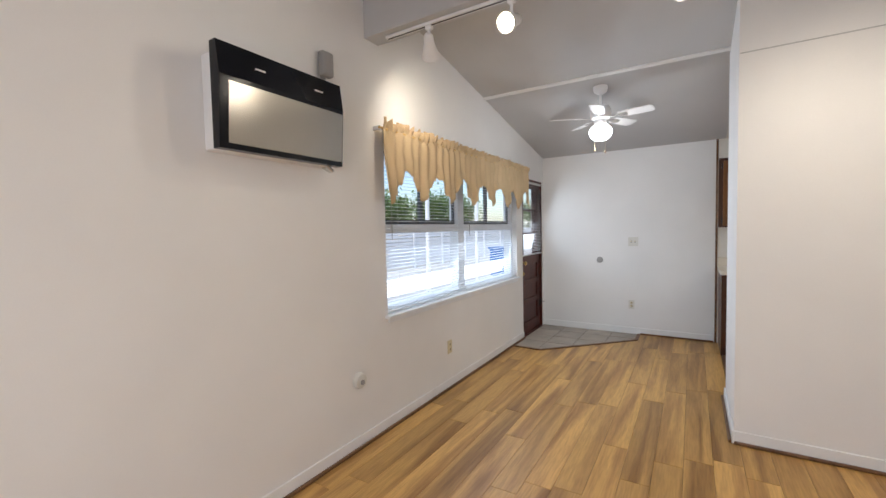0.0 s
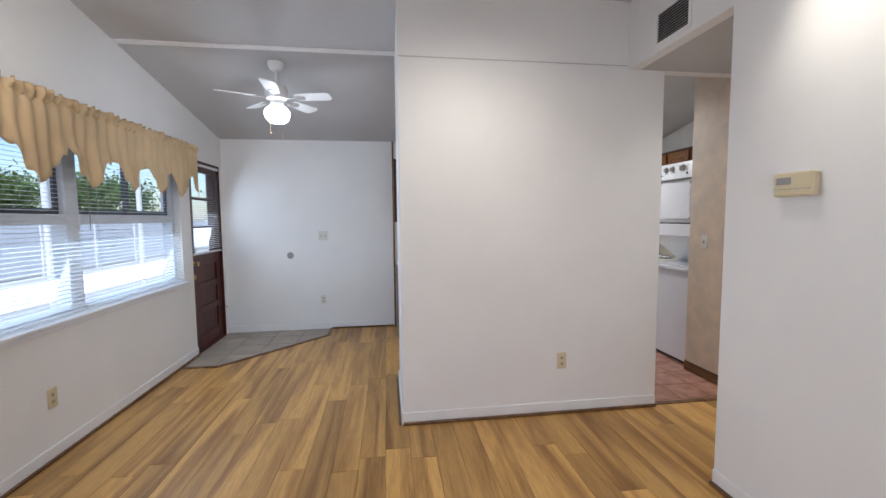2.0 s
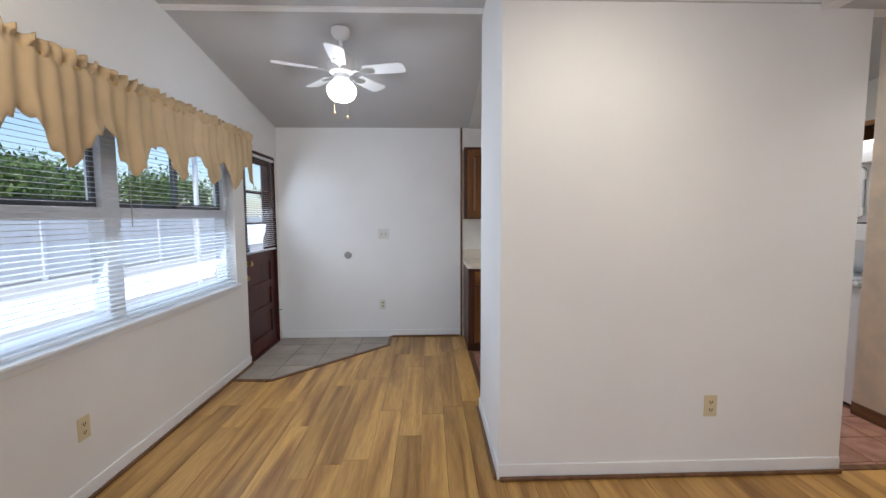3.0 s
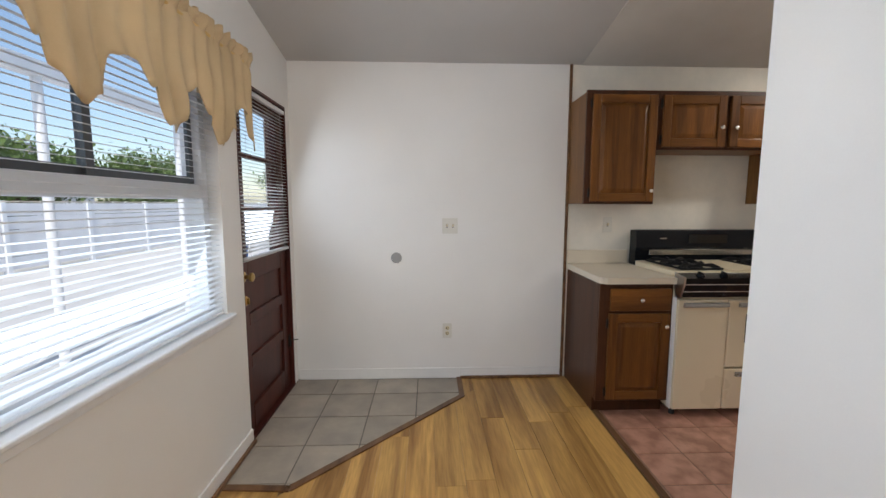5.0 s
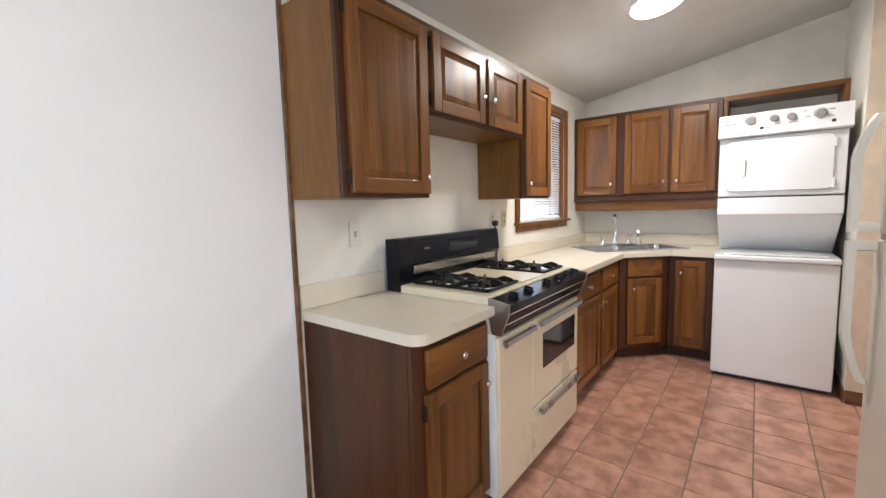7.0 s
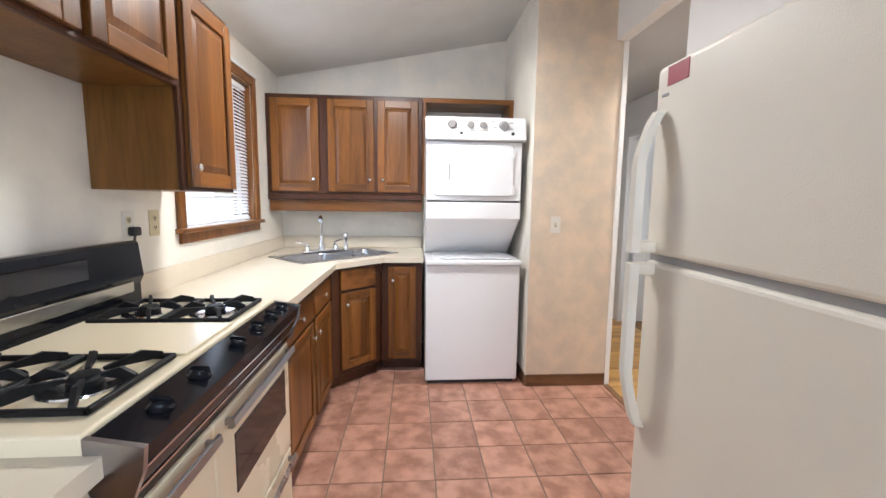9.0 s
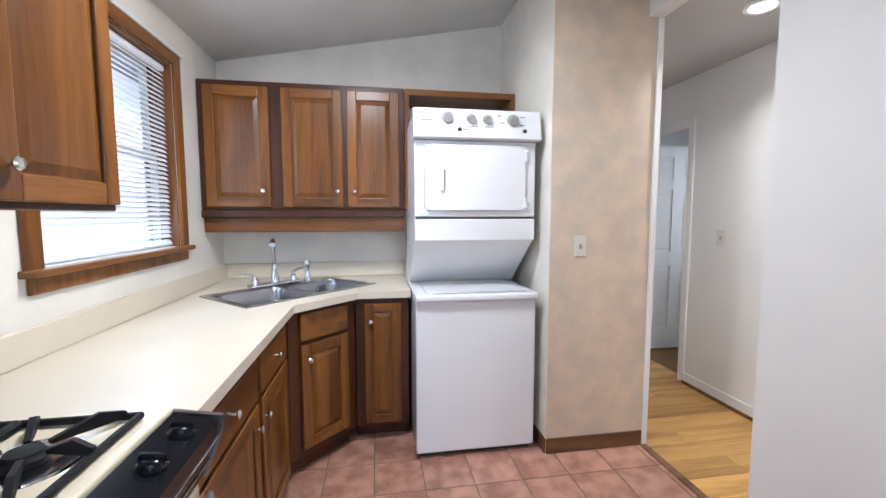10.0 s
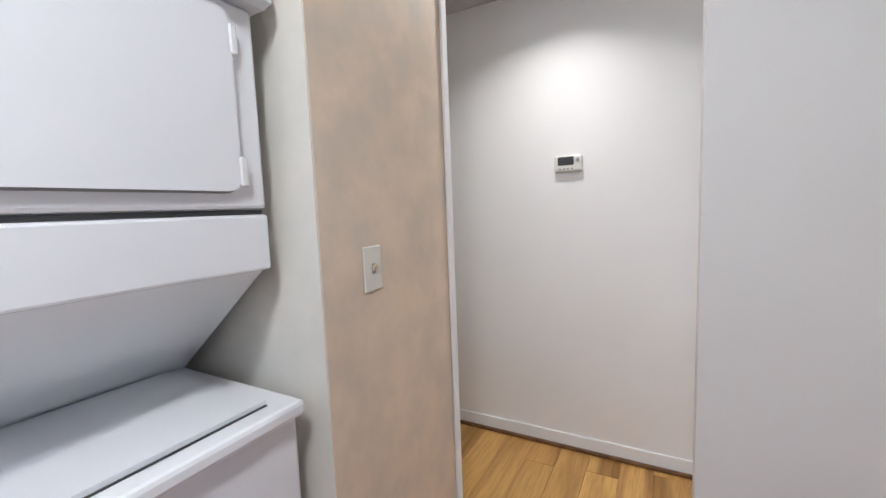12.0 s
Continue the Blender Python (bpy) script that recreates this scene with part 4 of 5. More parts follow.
structure(bx("trim_kitchen_window", WHITE, None, (2.375, 3.543, N - 0.014, N, 2.242, 2.262), 0.003), "thin white strip above the kitchen window", "trim")


def blind(name, label, along, lo, hi, at, z0, z1, pitch, width, tilt_deg, mat, wand=True):
    """A mini blind: head rail, slats, bottom rail and cords. along: 'x' or 'y'; at: its place on the other axis."""
    u = thing(name, ((lo + hi) / 2, at, z0) if along == "x" else (at, (lo + hi) / 2, z0), label, "window blind")

    def put(nm, b, m_, lab=""):
        if along == "x":
            bmesh.ops.transform(b, matrix=T((0, at, 0)), verts=b.verts[:])
        else:
            bmesh.ops.transform(b, matrix=Matrix(((0, -1, 0, at), (1, 0, 0, 0), (0, 0, 1, 0), (0, 0, 0, 1))), verts=b.verts[:])
        return part(nm, b, m_, u, lab)
    put("head_rail", box(bmesh.new(), lo, hi, -0.014, 0.014, z1 - 0.028, z1, 0.002), mat)
    put("bottom_rail", box(bmesh.new(), lo, hi, -0.012, 0.012, z0, z0 + 0.014, 0.004, 2), mat)
    h = width / 2
    c, s_ = math.cos(radians(tilt_deg)), math.sin(radians(tilt_deg))
    b = bmesh.new()
    rows = []
    for f, crown in ((-1, 0), (0, 0.0018), (1, 0)):
        rows.append((f * h * c - crown * s_, f * h * s_ + crown * c))
    for (ya, za), (yb, zb) in zip(rows, rows[1:]):
        q = [b.verts.new(v) for v in ((lo, ya, za), (hi, ya, za), (hi, yb, zb), (lo, yb, zb), (lo, ya, za - 0.0007), (hi, ya, za - 0.0007), (hi, yb, zb - 0.0007), (lo, yb, zb - 0.0007))]
        for f in ((0, 1, 2, 3), (7, 6, 5, 4), (0, 4, 5, 1), (3, 2, 6, 7), (0, 3, 7, 4), (1, 5, 6, 2)):
            b.faces.new([q[k] for k in f])
    first = put("slat", b, mat)
    zz = [z0 + 0.03 + pitch * k for k in range(int((z1 - 0.035 - z0 - 0.03) / pitch) + 1)]
    for k, z in enumerate(zz):
        s1 = first if k == 0 else new("slat", first.data)
        s1.parent, s1.matrix_parent_inverse = u, u.matrix_basis.inverted()
        s1.matrix_basis = T((0, 0, z)) @ Matrix.Rotation(radians(random.uniform(-0.15, 0.15)), 4, "X" if along == "y" else "Y")
        s1.location.z = z
        if k:
            s1.matrix_basis = T((0, 0, z))
    for f in (0.12, 0.88):
        x = lo + (hi - lo) * f
        put("cord", rod(bmesh.new(), (x, -h, z0 + 0.01), (x, -h, z1 - 0.02), 0.0009, n=5), mat)
    if wand:
        put("wand", rod(bmesh.new(), (lo + 0.06, -0.02, z1 - 0.7), (lo + 0.06, -0.018, z1 - 0.02), 0.003, n=6), GREYP, "thin clear tilt wand")
    return u


blind("window_blind", "white mini blind hung in the kitchen window", "x", 2.491, 3.407, 6.145, 1.211, 2.155, 0.0235, 0.025, 48, BLIND, False)

# ---- the wide west window ----
ww = structure(thing("window_west", (W, 3.8, 0.82), "wide white window of four lights over a sill", "window"))
GX = -1.765
bx("window_sill", FRAME_WHITE, ww, (-1.79, W + 0.035, 2.50, 5.08, 0.800, 0.822), 0.006, seg=2)
bx("apron", FRAME_WHITE, ww, (W, W + 0.012, 2.53, 5.05, 0.765, 0.799), 0.003)
for d in ((2.532, 2.58, 0.822, 2.068), (5.00, 5.048, 0.822, 2.068), (3.68, 3.80, 0.822, 2.068)):
    bx("window_frame", FRAME_WHITE, ww, (-1.795, -1.70, d[0], d[1], d[2], d[3]), 0.004)
for a, b_ in ((2.58, 3.68), (3.80, 5.00)):
    bx("transom", FRAME_WHITE, ww, (-1.795, -1.70, a, b_, 1.405, 1.475), 0.004)
    bx("window_frame", FRAME_WHITE, ww, (-1.795, -1.70, a, b_, 0.823, 0.865), 0.004)
    bx("window_frame", FRAME_WHITE, ww, (-1.795, -1.70, a, b_, 2.03, 2.068), 0.004)
    p = bx("pane", GLASS, ww, (GX - 0.002, GX + 0.002, a, b_, 0.865, 1.405))
    p.visible_shadow = False
    mid = (a + b_) / 2
    for k, (sa, sb, sx) in enumerate(((a, mid + 0.02, GX), (mid - 0.02, b_, GX + 0.02))):
        bb = bmesh.new()
        for d in ((sa, sa + 0.035, 1.476, 2.029), (sb - 0.035, sb, 1.476, 2.029), (sa + 0.035, sb - 0.035, 1.476, 1.511), (sa + 0.035, sb - 0.035, 1.994, 2.029)):
            box(bb, sx - 0.009, sx + 0.009, d[0], d[1], d[2], d[3], 0.002)
        sash = part("sliding_sash", bb, ALU, ww, "dark aluminium sliding sash")
        p = bx("pane", GLASS, sash, (sx - 0.002, sx + 0.002, sa + 0.035, sb - 0.035, 1.511, 1.994))
        p.visible_shadow = False
blind("window_blind", "white mini blind hung in the wide window", "y", 2.545, 3.735, W - 0.022, 0.830, 2.062, 0.0265, 0.025, 8, BLIND)
blind("window_blind", "white mini blind hung in the wide window", "y", 3.750, 5.040, W - 0.022, 0.830, 2.062, 0.0265, 0.025, 8, BLIND)

# valance: a gathered cloth on a rod, its hem cut in steps and points
VA, VB = 2.44, 5.29
va = thing("valance", (W + 0.06, (VA + VB) / 2, 2.1), "tan gathered cloth valance with a stepped pointed hem", "curtain")
b = bmesh.new()
cols, rowsn = 420, 14
grid = []
for i in range(cols + 1):
    f = i / cols
    y = VA + (VB - VA) * f
    u_ = (f * 7.0) % 1.0
    step = [0.46, 0.52, 0.53, 0.50, 0.44, 0.36, 0.33, 0.34, 0.40][int(u_ * 9)]
    nxt = [0.46, 0.52, 0.53, 0.50, 0.44, 0.36, 0.33, 0.34, 0.40][(int(u_ * 9) + 1) % 9]
    fr_ = (u_ * 9) % 1
    drop = step + (nxt - step) * min(1, max(0, fr_ * 2 - 0.4)) + 0.02 * noise.noise((y * 9, 3, 1))
    drop = drop + 0.05 if f < 0.03 or f > 0.97 else drop
    col = []
    for j in range(rowsn + 1):
        g = j / rowsn
        top = 2.185 + 0.014 * noise.noise((y * 22, 0, 5)) + 0.010 * math.sin(y * 75)
        z = top - g * drop * (1.0)
        amp = 0.006 + 0.007 * g
        wv = math.sin(y * 60 + 2.2 * noise.noise((y * 3, 1, 0))) * amp + 0.045 * g * noise.noise((y * 5, g * 1.5, 2))
        ruff = 0.018 * math.sin(y * 95 + 1) if g < 0.08 else (-0.008 if g < 0.16 else 0)
        col.append(b.verts.new((W + 0.075 + wv + ruff, y, z)))
    grid.append(col)
for p, q in zip(grid, grid[1:]):
    for j in range(rowsn):
        b.faces.new((p[j], q[j], q[j + 1], p[j + 1]))
cloth = part("cloth", b, FABRIC, va, smooth=True)
so = cloth.modifiers.new("thickness", "SOLIDIFY")
so.thickness = 0.002
part("rod", rod(bmesh.new(), (W + 0.06, VA - 0.02, 2.125), (W + 0.06, VB + 0.02, 2.125), 0.009), BRASS, va, "thin curtain rod")
for y in (VA - 0.01, VB + 0.01):
    bx("bracket", WHITE, va, (W, W + 0.066, y - 0.008, y + 0.008, 2.11, 2.14), 0.002)

# ---- entry door ----
DX0, DX1 = -1.715, -1.672
dr = structure(thing("door_entry", (DX1, 5.64, 0), "closed red-brown wooden entry door with three glass lights", "door"))
b = bmesh.new()
for d in ((5.262, 5.375, 0.012, 2.05), (5.905, 6.018, 0.012, 2.05), (5.375, 5.905, 1.955, 2.05), (5.375, 5.905, 0.012, 0.16), (5.375, 5.905, 0.93, 1.06),
          (5.375, 5.905, 0.40, 0.47), (5.375, 5.905, 0.66, 0.73)):
    box(b, DX0, DX1, *d, 0.003)
part("door_frame", b, DOOR_WOOD, dr)
for z0, z1 in ((0.16, 0.40), (0.47, 0.66), (0.73, 0.93)):
    bx("panel", DOOR_WOOD, dr, (DX0 + 0.008, DX1 - 0.016, 5.375, 5.905, z0, z1), 0.002)
for z in (1.355, 1.665):
    bx("muntin", DOOR_WOOD, dr, (DX0 + 0.006, DX1 - 0.004, 5.375, 5.905, z - 0.014, z + 0.014), 0.003)
for z0, z1 in ((1.06, 1.341), (1.369, 1.651), (1.679, 1.955)):
    p = bx("pane", GLASS, dr, (DX0 + 0.018, DX0 + 0.022, 5.375, 5.905, z0, z1))
    p.visible_shadow = False
for nm, z, r in (("door_knob", 0.965, 0.026), ("deadbolt", 0.825, 0.024)):
    b = bmesh.new()
    m = T((DX1, 5.315, z)) @ Matrix.Rotation(radians(90), 4, "Y")
    prof = [(0.032, 0), (0.030, 0.006), (0.012, 0.012), (0.012, 0.03), (r, 0.042), (r, 0.055), (0.012, 0.062)] if nm == "door_knob" else [(0.03, 0), (0.028, 0.012), (0.022, 0.016)]
    spin(b, prof, m, 20)
    if nm == "deadbolt":
        box(b, DX1 + 0.012, DX1 + 0.03, 5.311, 5.319, z - 0.018, z + 0.018, 0.002)
    part(nm, b, BRASS, dr, "worn brass", smooth=True)
for z in (1.86, 1.09, 0.35):
    b = bmesh.new()
    rod(b, (DX1 + 0.008, 6.026, z - 0.05), (DX1 + 0.008, 6.026, z + 0.05), 0.009, n=10)
    box(b, DX1, DX1 + 0.004, 5.985, 6.02, z - 0.045, z + 0.045)
    if z < 0.5:
        rod(b, (DX1 + 0.008, 6.026, z), (DX1 + 0.07, 6.0, z + 0.012), 0.004, n=8)
    part("hinge", b, DARKMETAL, dr, "dark metal hinge")
for name, d in (("trim_door_near", (-1.79, W - 0.001, 5.236, 5.258, 0, 2.07)), ("trim_door_far", (-1.79, W - 0.001, 6.022, 6.044, 0, 2.07)), ("trim_door_top", (-1.79, W - 0.001, 5.258, 6.022, 2.053, 2.078)),
                ("door_saddle", (-1.79, W - 0.001, 5.258, 6.022, -0.004, 0.010))):
    structure(bx(name, DOOR_WOOD, None, d), "dark red-brown door jamb", "trim")
blind("door_blind", "thin blind hung over the entry door glass", "y", 5.275, 6.005, W - 0.012, 1.055, 2.04, 0.0215, 0.0235, 14, BLIND_DOOR, False)

# ---- wall heater, sensor, small fixtures of the living room ----
he = thing("wall_heater", (W, 1.7, 1.8), "black-framed silver wall heater on a white backing box", "heater")
bx("backing_box", WHITE, he, (W, -1.521, 1.29, 1.935, 1.80, 2.225), 0.006)
b = bmesh.new()
prism(b, [(-1.52, 1.795), (-1.475, 1.795), (-1.455, 2.10), (-1.475, 2.245), (-1.52, 2.245)], 1, 1.262, 1.965)
hf = part("front_frame", b, BLACK, he, "glossy black front")
b = bmesh.new()
prism(b, [(-1.4745, 1.820), (-1.469, 1.820), (-1.452, 2.08), (-1.4575, 2.08)], 1, 1.300, 1.957)
part("silver_panel", b, SILVER, hf, "satin silver panel")
for y in (1.46, 1.80):
    bx("indicator", WHITE, hf, (-1.469, -1.459, y - 0.025, y + 0.025, 2.166, 2.172), label="small pale print")
b = bmesh.new()
tube(b, [(W + 0.10, 1.90, 1.81), (W + 0.11, 1.94, 1.775), (W + 0.06, 1.965, 1.78), (W + 0.01, 1.965, 1.81)], 0.010)
part("pipe", b, NICKEL, he, "short bent pipe", smooth=True)
se = thing("wall_sensor", (W, 1.985, 2.35), "grey plastic wall sensor above the heater", "sensor")
bx("housing", GREYP, se, (W + 0.012, W + 0.06, 1.945, 2.03, 2.33, 2.47), 0.012, seg=2)
bx("bracket", GREYP, se, (W, W + 0.013, 1.97, 2.005, 2.28, 2.36), 0.003)
ng = thing("plug_in_device", (W, 2.207, 0.45), "round white plug-in device on the wall", "plug-in")
part("housing", spin(bmesh.new(), [(0.052, 0), (0.052, 0.022), (0.045, 0.034), (0.02, 0.038)], T((W, 2.207, 0.453)) @ Matrix.Rotation(radians(90), 4, "Y")), PLASTIC, ng, smooth=True)
part("button", spin(bmesh.new(), [(0.016, 0), (0.015, 0.010), (0.006, 0.012)], T((W + 0.037, 2.207, 0.447)) @ Matrix.Rotation(radians(90), 4, "Y")), GREYP, ng, smooth=True)


def plate(name, at, facing, label, kind, mat=PLASTIC, w=0.072, h=0.118):
    """A wall plate with its switches or sockets; facing: degrees of its outward way."""
    u = thing(name, at, label, "wall plate")
    m = T(at) @ Matrix.Rotation(radians(facing + 90), 4, "Z")

    def put(nm, b, mt, lab=""):
        bmesh.ops.transform(b, matrix=m, verts=b.verts[:])
        return part(nm, b, mt, u, lab)
    put("cover", box(bmesh.new(), -w / 2, w / 2, -0.006, 0, -h / 2, h / 2, 0.003, 2), mat)
    n = 2 if kind == "double" else 1
    for k in range(n):
        x = (k - (n - 1) / 2) * 0.046
        if kind in ("switch", "double"):
            put("surround", box(bmesh.new(), x - 0.007, x + 0.007, -0.0075, -0.005, -0.014, 0.014), GREYP)
            b = bmesh.new()
            prism(b, [(-0.006, -0.008), (-0.006, 0.006), (-0.018, 0.013), (-0.017, 0.006)], 0, x - 0.005, x + 0.005)
            put("toggle", b, IVORY)
        if kind == "socket":
            for z in (-0.021, 0.021):
                put("socket_face", spin(bmesh.new(), [(0.0165, 0), (0.016, 0.002)], T((0, -0.006, z)) @ Matrix.Rotation(radians(90), 4, "X"), 18), IVORY)
                b = bmesh.new()
                for sx in (-0.006, 0.006):
                    box(b, sx - 0.0026, sx + 0.0026, -0.0086, -0.0075, z - 0.005, z + 0.008)
                box(b, -0.003, 0.003, -0.0086, -0.0075, z - 0.0125, z - 0.007)
                put("slots", b, DARKP)
    return u


plate("light_switch", (-0.444, N, 1.217), -90, "white double light switch on the end wall", "double", w=0.118)
plate("outlet", (-0.463, N, 0.389), -90, "white double outlet low on the end wall", "socket")
plate("outlet", (1.608, P0, 0.39), -90, "ivory double outlet low on the partition", "socket", IVORY)
plate("outlet", (W, 3.379, 0.372), 0, "ivory double outlet below the wide window", "socket", IVORY)
plate("light_switch", (3.11, 3.912, 1.20), 180, "white light switch on the sponge-painted wall end", "switch")
plate("light_switch", (3.59, 2.555, 1.207), 90, "white light switch on the hall wall", "switch")
plate("light_switch", (0.786, N, 1.226), -90, "white switch above the short worktop", "switch")
plate("outlet", (2.055, N, 1.245), -90, "cream outlet with a black plug in it", "socket")
plate("outlet", (2.225, N, 1.245), -90, "cream outlet beside the kitchen window", "socket", IVORY)
bc = thing("blank_cover", (-0.858, N, 0.97), "round grey blank cover on the end wall", "wall plate")
part("cover", spin(bmesh.new(), [(0.042, 0), (0.041, 0.004), (0.036, 0.006)], T((-0.858, N, 0.97)) @ Matrix.Rotation(radians(90), 4, "X")), GREYP, bc, smooth=True)
pl = thing("power_plug", (2.055, N - 0.01, 1.22), "black power plug with its cord behind the range", "plug")
bx("plug_body", RUBBER, pl, (2.035, 2.075, N - 0.045, N - 0.009, 1.200, 1.238), 0.008, seg=2)
part("cord", tube(bmesh.new(), [(2.05, N - 0.03, 1.20), (2.045, N - 0.025, 1.15), (2.00, N - 0.02, 1.10), (1.93, N - 0.015, 1.05), (1.935, N - 0.012, 0.98)], 0.005), RUBBER, pl, smooth=True)
th = thing("thermostat", (2.075, 2.205, 1.556), "beige rectangular thermostat on the living room wall", "thermostat")
bx("housing", IVORY, th, (2.040, 2.075, 2.12, 2.29, 1.505, 1.605), 0.008, seg=2)
bx("display", GREYP, th, (2.038, 2.041, 2.21, 2.275, 1.555, 1.585), 0.001)
bx("flap_line", GREYP, th, (2.038, 2.041, 2.125, 2.285, 1.535, 1.537))
th = thing("thermostat", (2.876, 2.555, 1.556), "white thermostat with dark display on the hall wall", "thermostat")
bx("housing", PLASTIC, th, (2.805, 2.945, 2.555, 2.585, 1.515, 1.598), 0.010, seg=2)
bx("display", DARKP, th, (2.845, 2.925, 2.584, 2.587, 1.548, 1.590), 0.001)
for k in range(4):
    bx("button", GREYP, th, (2.848 + 0.02 * k, 2.860 + 0.02 * k, 2.584, 2.588, 1.525, 1.533))
part("dial", spin(bmesh.new(), [(0.010, 0), (0.009, 0.004)], T((2.825, 2.585, 1.572)) @ Matrix.Rotation(radians(-90), 4, "X"), 14), GREYP, th)
ve = thing("air_vent", (2.075, 3.0, 2.58), "grey louvred air return in the soffit", "vent")
b = bmesh.new()
for d in ((2.855, 2.875, 2.485, 2.695), (3.14, 3.16, 2.485, 2.695), (2.875, 3.14, 2.485, 2.503), (2.875, 3.14, 2.677, 2.695)):
    box(b, 2.063, 2.075, *d, 0.002)
part("frame", b, WHITE, ve)
bx("backing", DARKP, ve, (2.0725, 2.0745, 2.875, 3.14, 2.503, 2.677))
for k in range(11):
    z = 2.510 + k * 0.0155
    b = bmesh.new()
    prism(b, [(2.064, z), (2.066, z), (2.073, z + 0.010), (2.071, z + 0.010)], 1, 2.876, 3.139)
    part("slat", b, GREYP, ve)

# ---- lights ----
FANX, FANY = -0.533, 4.40
fan = thing("ceiling_fan", (FANX, FANY, zc(FANY)), "white five-blade ceiling fan with a lit globe", "ceiling fan")
C = T((FANX, FANY, 0))
part("canopy", spin(bmesh.new(), [(0.03, 2.675), (0.055, 2.69), (0.065, 2.715), (0.065, zc(FANY) + 0.005)], C), WHITE, fan, smooth=True)
part("downrod", rod(bmesh.new(), (FANX, FANY, 2.56), (FANX, FANY, 2.675), 0.012), WHITE, fan)
part("motor", spin(bmesh.new(), [(0.05, 2.43), (0.085, 2.445), (0.095, 2.48), (0.095, 2.52), (0.075, 2.555), (0.03, 2.565)], C), WHITE, fan, smooth=True)
part("switch_housing", spin(bmesh.new(), [(0.045, 2.385), (0.055, 2.395), (0.055, 2.43), (0.045, 2.435)], C), WHITE, fan, smooth=True)
for k in range(5):
    m = C @ Matrix.Rotation(radians(-84 + 72 * k), 4, "Z") @ T((0, 0, 2.452)) @ Matrix.Rotation(radians(-12), 4, "X")
    b = bmesh.new()
    pts = [(0.17, -0.048), (0.30, -0.058), (0.44, -0.062), (0.465, -0.045), (0.47, 0.0), (0.465, 0.045), (0.44, 0.062), (0.30, 0.058), (0.17, 0.048)]
    prism(b, pts, 2, -0.003, 0.003)
    bmesh.ops.transform(b, matrix=m, verts=b.verts[:])
    bl = part("blade", b, WHITE, fan)
    b = bmesh.new()
    prism(b, [(0.08, -0.012), (0.15, -0.014), (0.19, -0.036), (0.24, -0.028), (0.25, 0), (0.24, 0.028), (0.19, 0.036), (0.15, 0.014), (0.08, 0.012)], 2, -0.009, -0.0035)
    bmesh.ops.transform(b, matrix=m, verts=b.verts[:])
    part("blade_iron", b, NICKEL, bl, "pale metal blade bracket")
part("globe", spin(bmesh.new(), [(0.045, 2.384), (0.075, 2.375), (0.10, 2.345), (0.105, 2.315), (0.09, 2.275), (0.06, 2.25), (0.01, 2.243)], C), GLOBE, fan, "glowing white glass globe", smooth=True)
for dx, zl in ((0.05, 2.13), (-0.045, 2.16)):
    b = bmesh.new()
    rod(b, (FANX + dx, FANY - 0.05, zl), (FANX + dx, FANY - 0.05, 2.40), 0.0012, n=6)
    spin(b, [(0.004, -0.02), (0.007, -0.01), (0.003, 0)], T((FANX + dx, FANY - 0.05, zl)), 10)
    part("pull_chain", b, BRASS, fan, "thin pull chain")
lamp("globe_lamp", "POINT", (FANX, FANY, 2.20), 3, (0.92, 0.96, 1.0), 0.06)

tr = thing("track_light", (0.3, 2.43, 2.70), "white ceiling track with five swivelling lamp heads", "track light")
bx("track", WHITE, tr, (-1.50, 1.95, 2.410, 2.450, 2.682, 2.699), 0.003)
bx("slot", DARKP, tr, (-1.49, 1.94, 2.424, 2.436, 2.680, 2.6822), label="dark slot of the track")
HEADS = [(-1.17, (-1.64, 3.4, 1.7), 2.56), (-0.63, (-0.9, 0.6, 1.6), 2.56), (0.18, (0.2, 0.9, 1.2), 2.50), (0.926, (0.9, 3.46, 1.0), 2.56), (1.725, (1.6, 0.5, 1.0), 2.56)]
WATTS = {-1.17: 6, -0.63: 4, 0.18: 13, 0.926: 10, 1.725: 10}
for x, aim, hz in HEADS:
    at = Vector((x, 2.43, hz))
    d = (Vector(aim) - at).normalized()
    m = T(at) @ d.to_track_quat("Z", "Y").to_matrix().to_4x4()
    b = bmesh.new()
    spin(b, [(0.016, -0.075), (0.030, -0.06), (0.034, -0.01), (0.054, 0.055), (0.056, 0.075), (0.050, 0.075), (0.045, 0.05), (0.02, 0.03)], m)
    h = part("lamp_head", b, WHITE, tr, "white lamp head", smooth=True)
    b = bmesh.new()
    rod(b, (x, 2.43, hz + 0.04), (x, 2.43, 2.682), 0.008, n=10)
    box(b, x - 0.022, x + 0.022, 2.414, 2.446, 2.655, 2.681, 0.004)
    rod(b, (x, 2.43, hz + 0.045), at - d * 0.03, 0.010, n=10)
    part("stem", b, WHITE, h)
    part("bulb", spin(bmesh.new(), [(0.02, 0.035), (0.046, 0.058), (0.047, 0.068), (0.03, 0.082), (0.004, 0.087)], m), BULB, h, "glowing warm bulb", smooth=True)
    lamp("track_lamp", "SPOT", tuple(at + d * 0.10), WATTS[x], (1, 0.86, 0.68), 0.04, aim, 150)

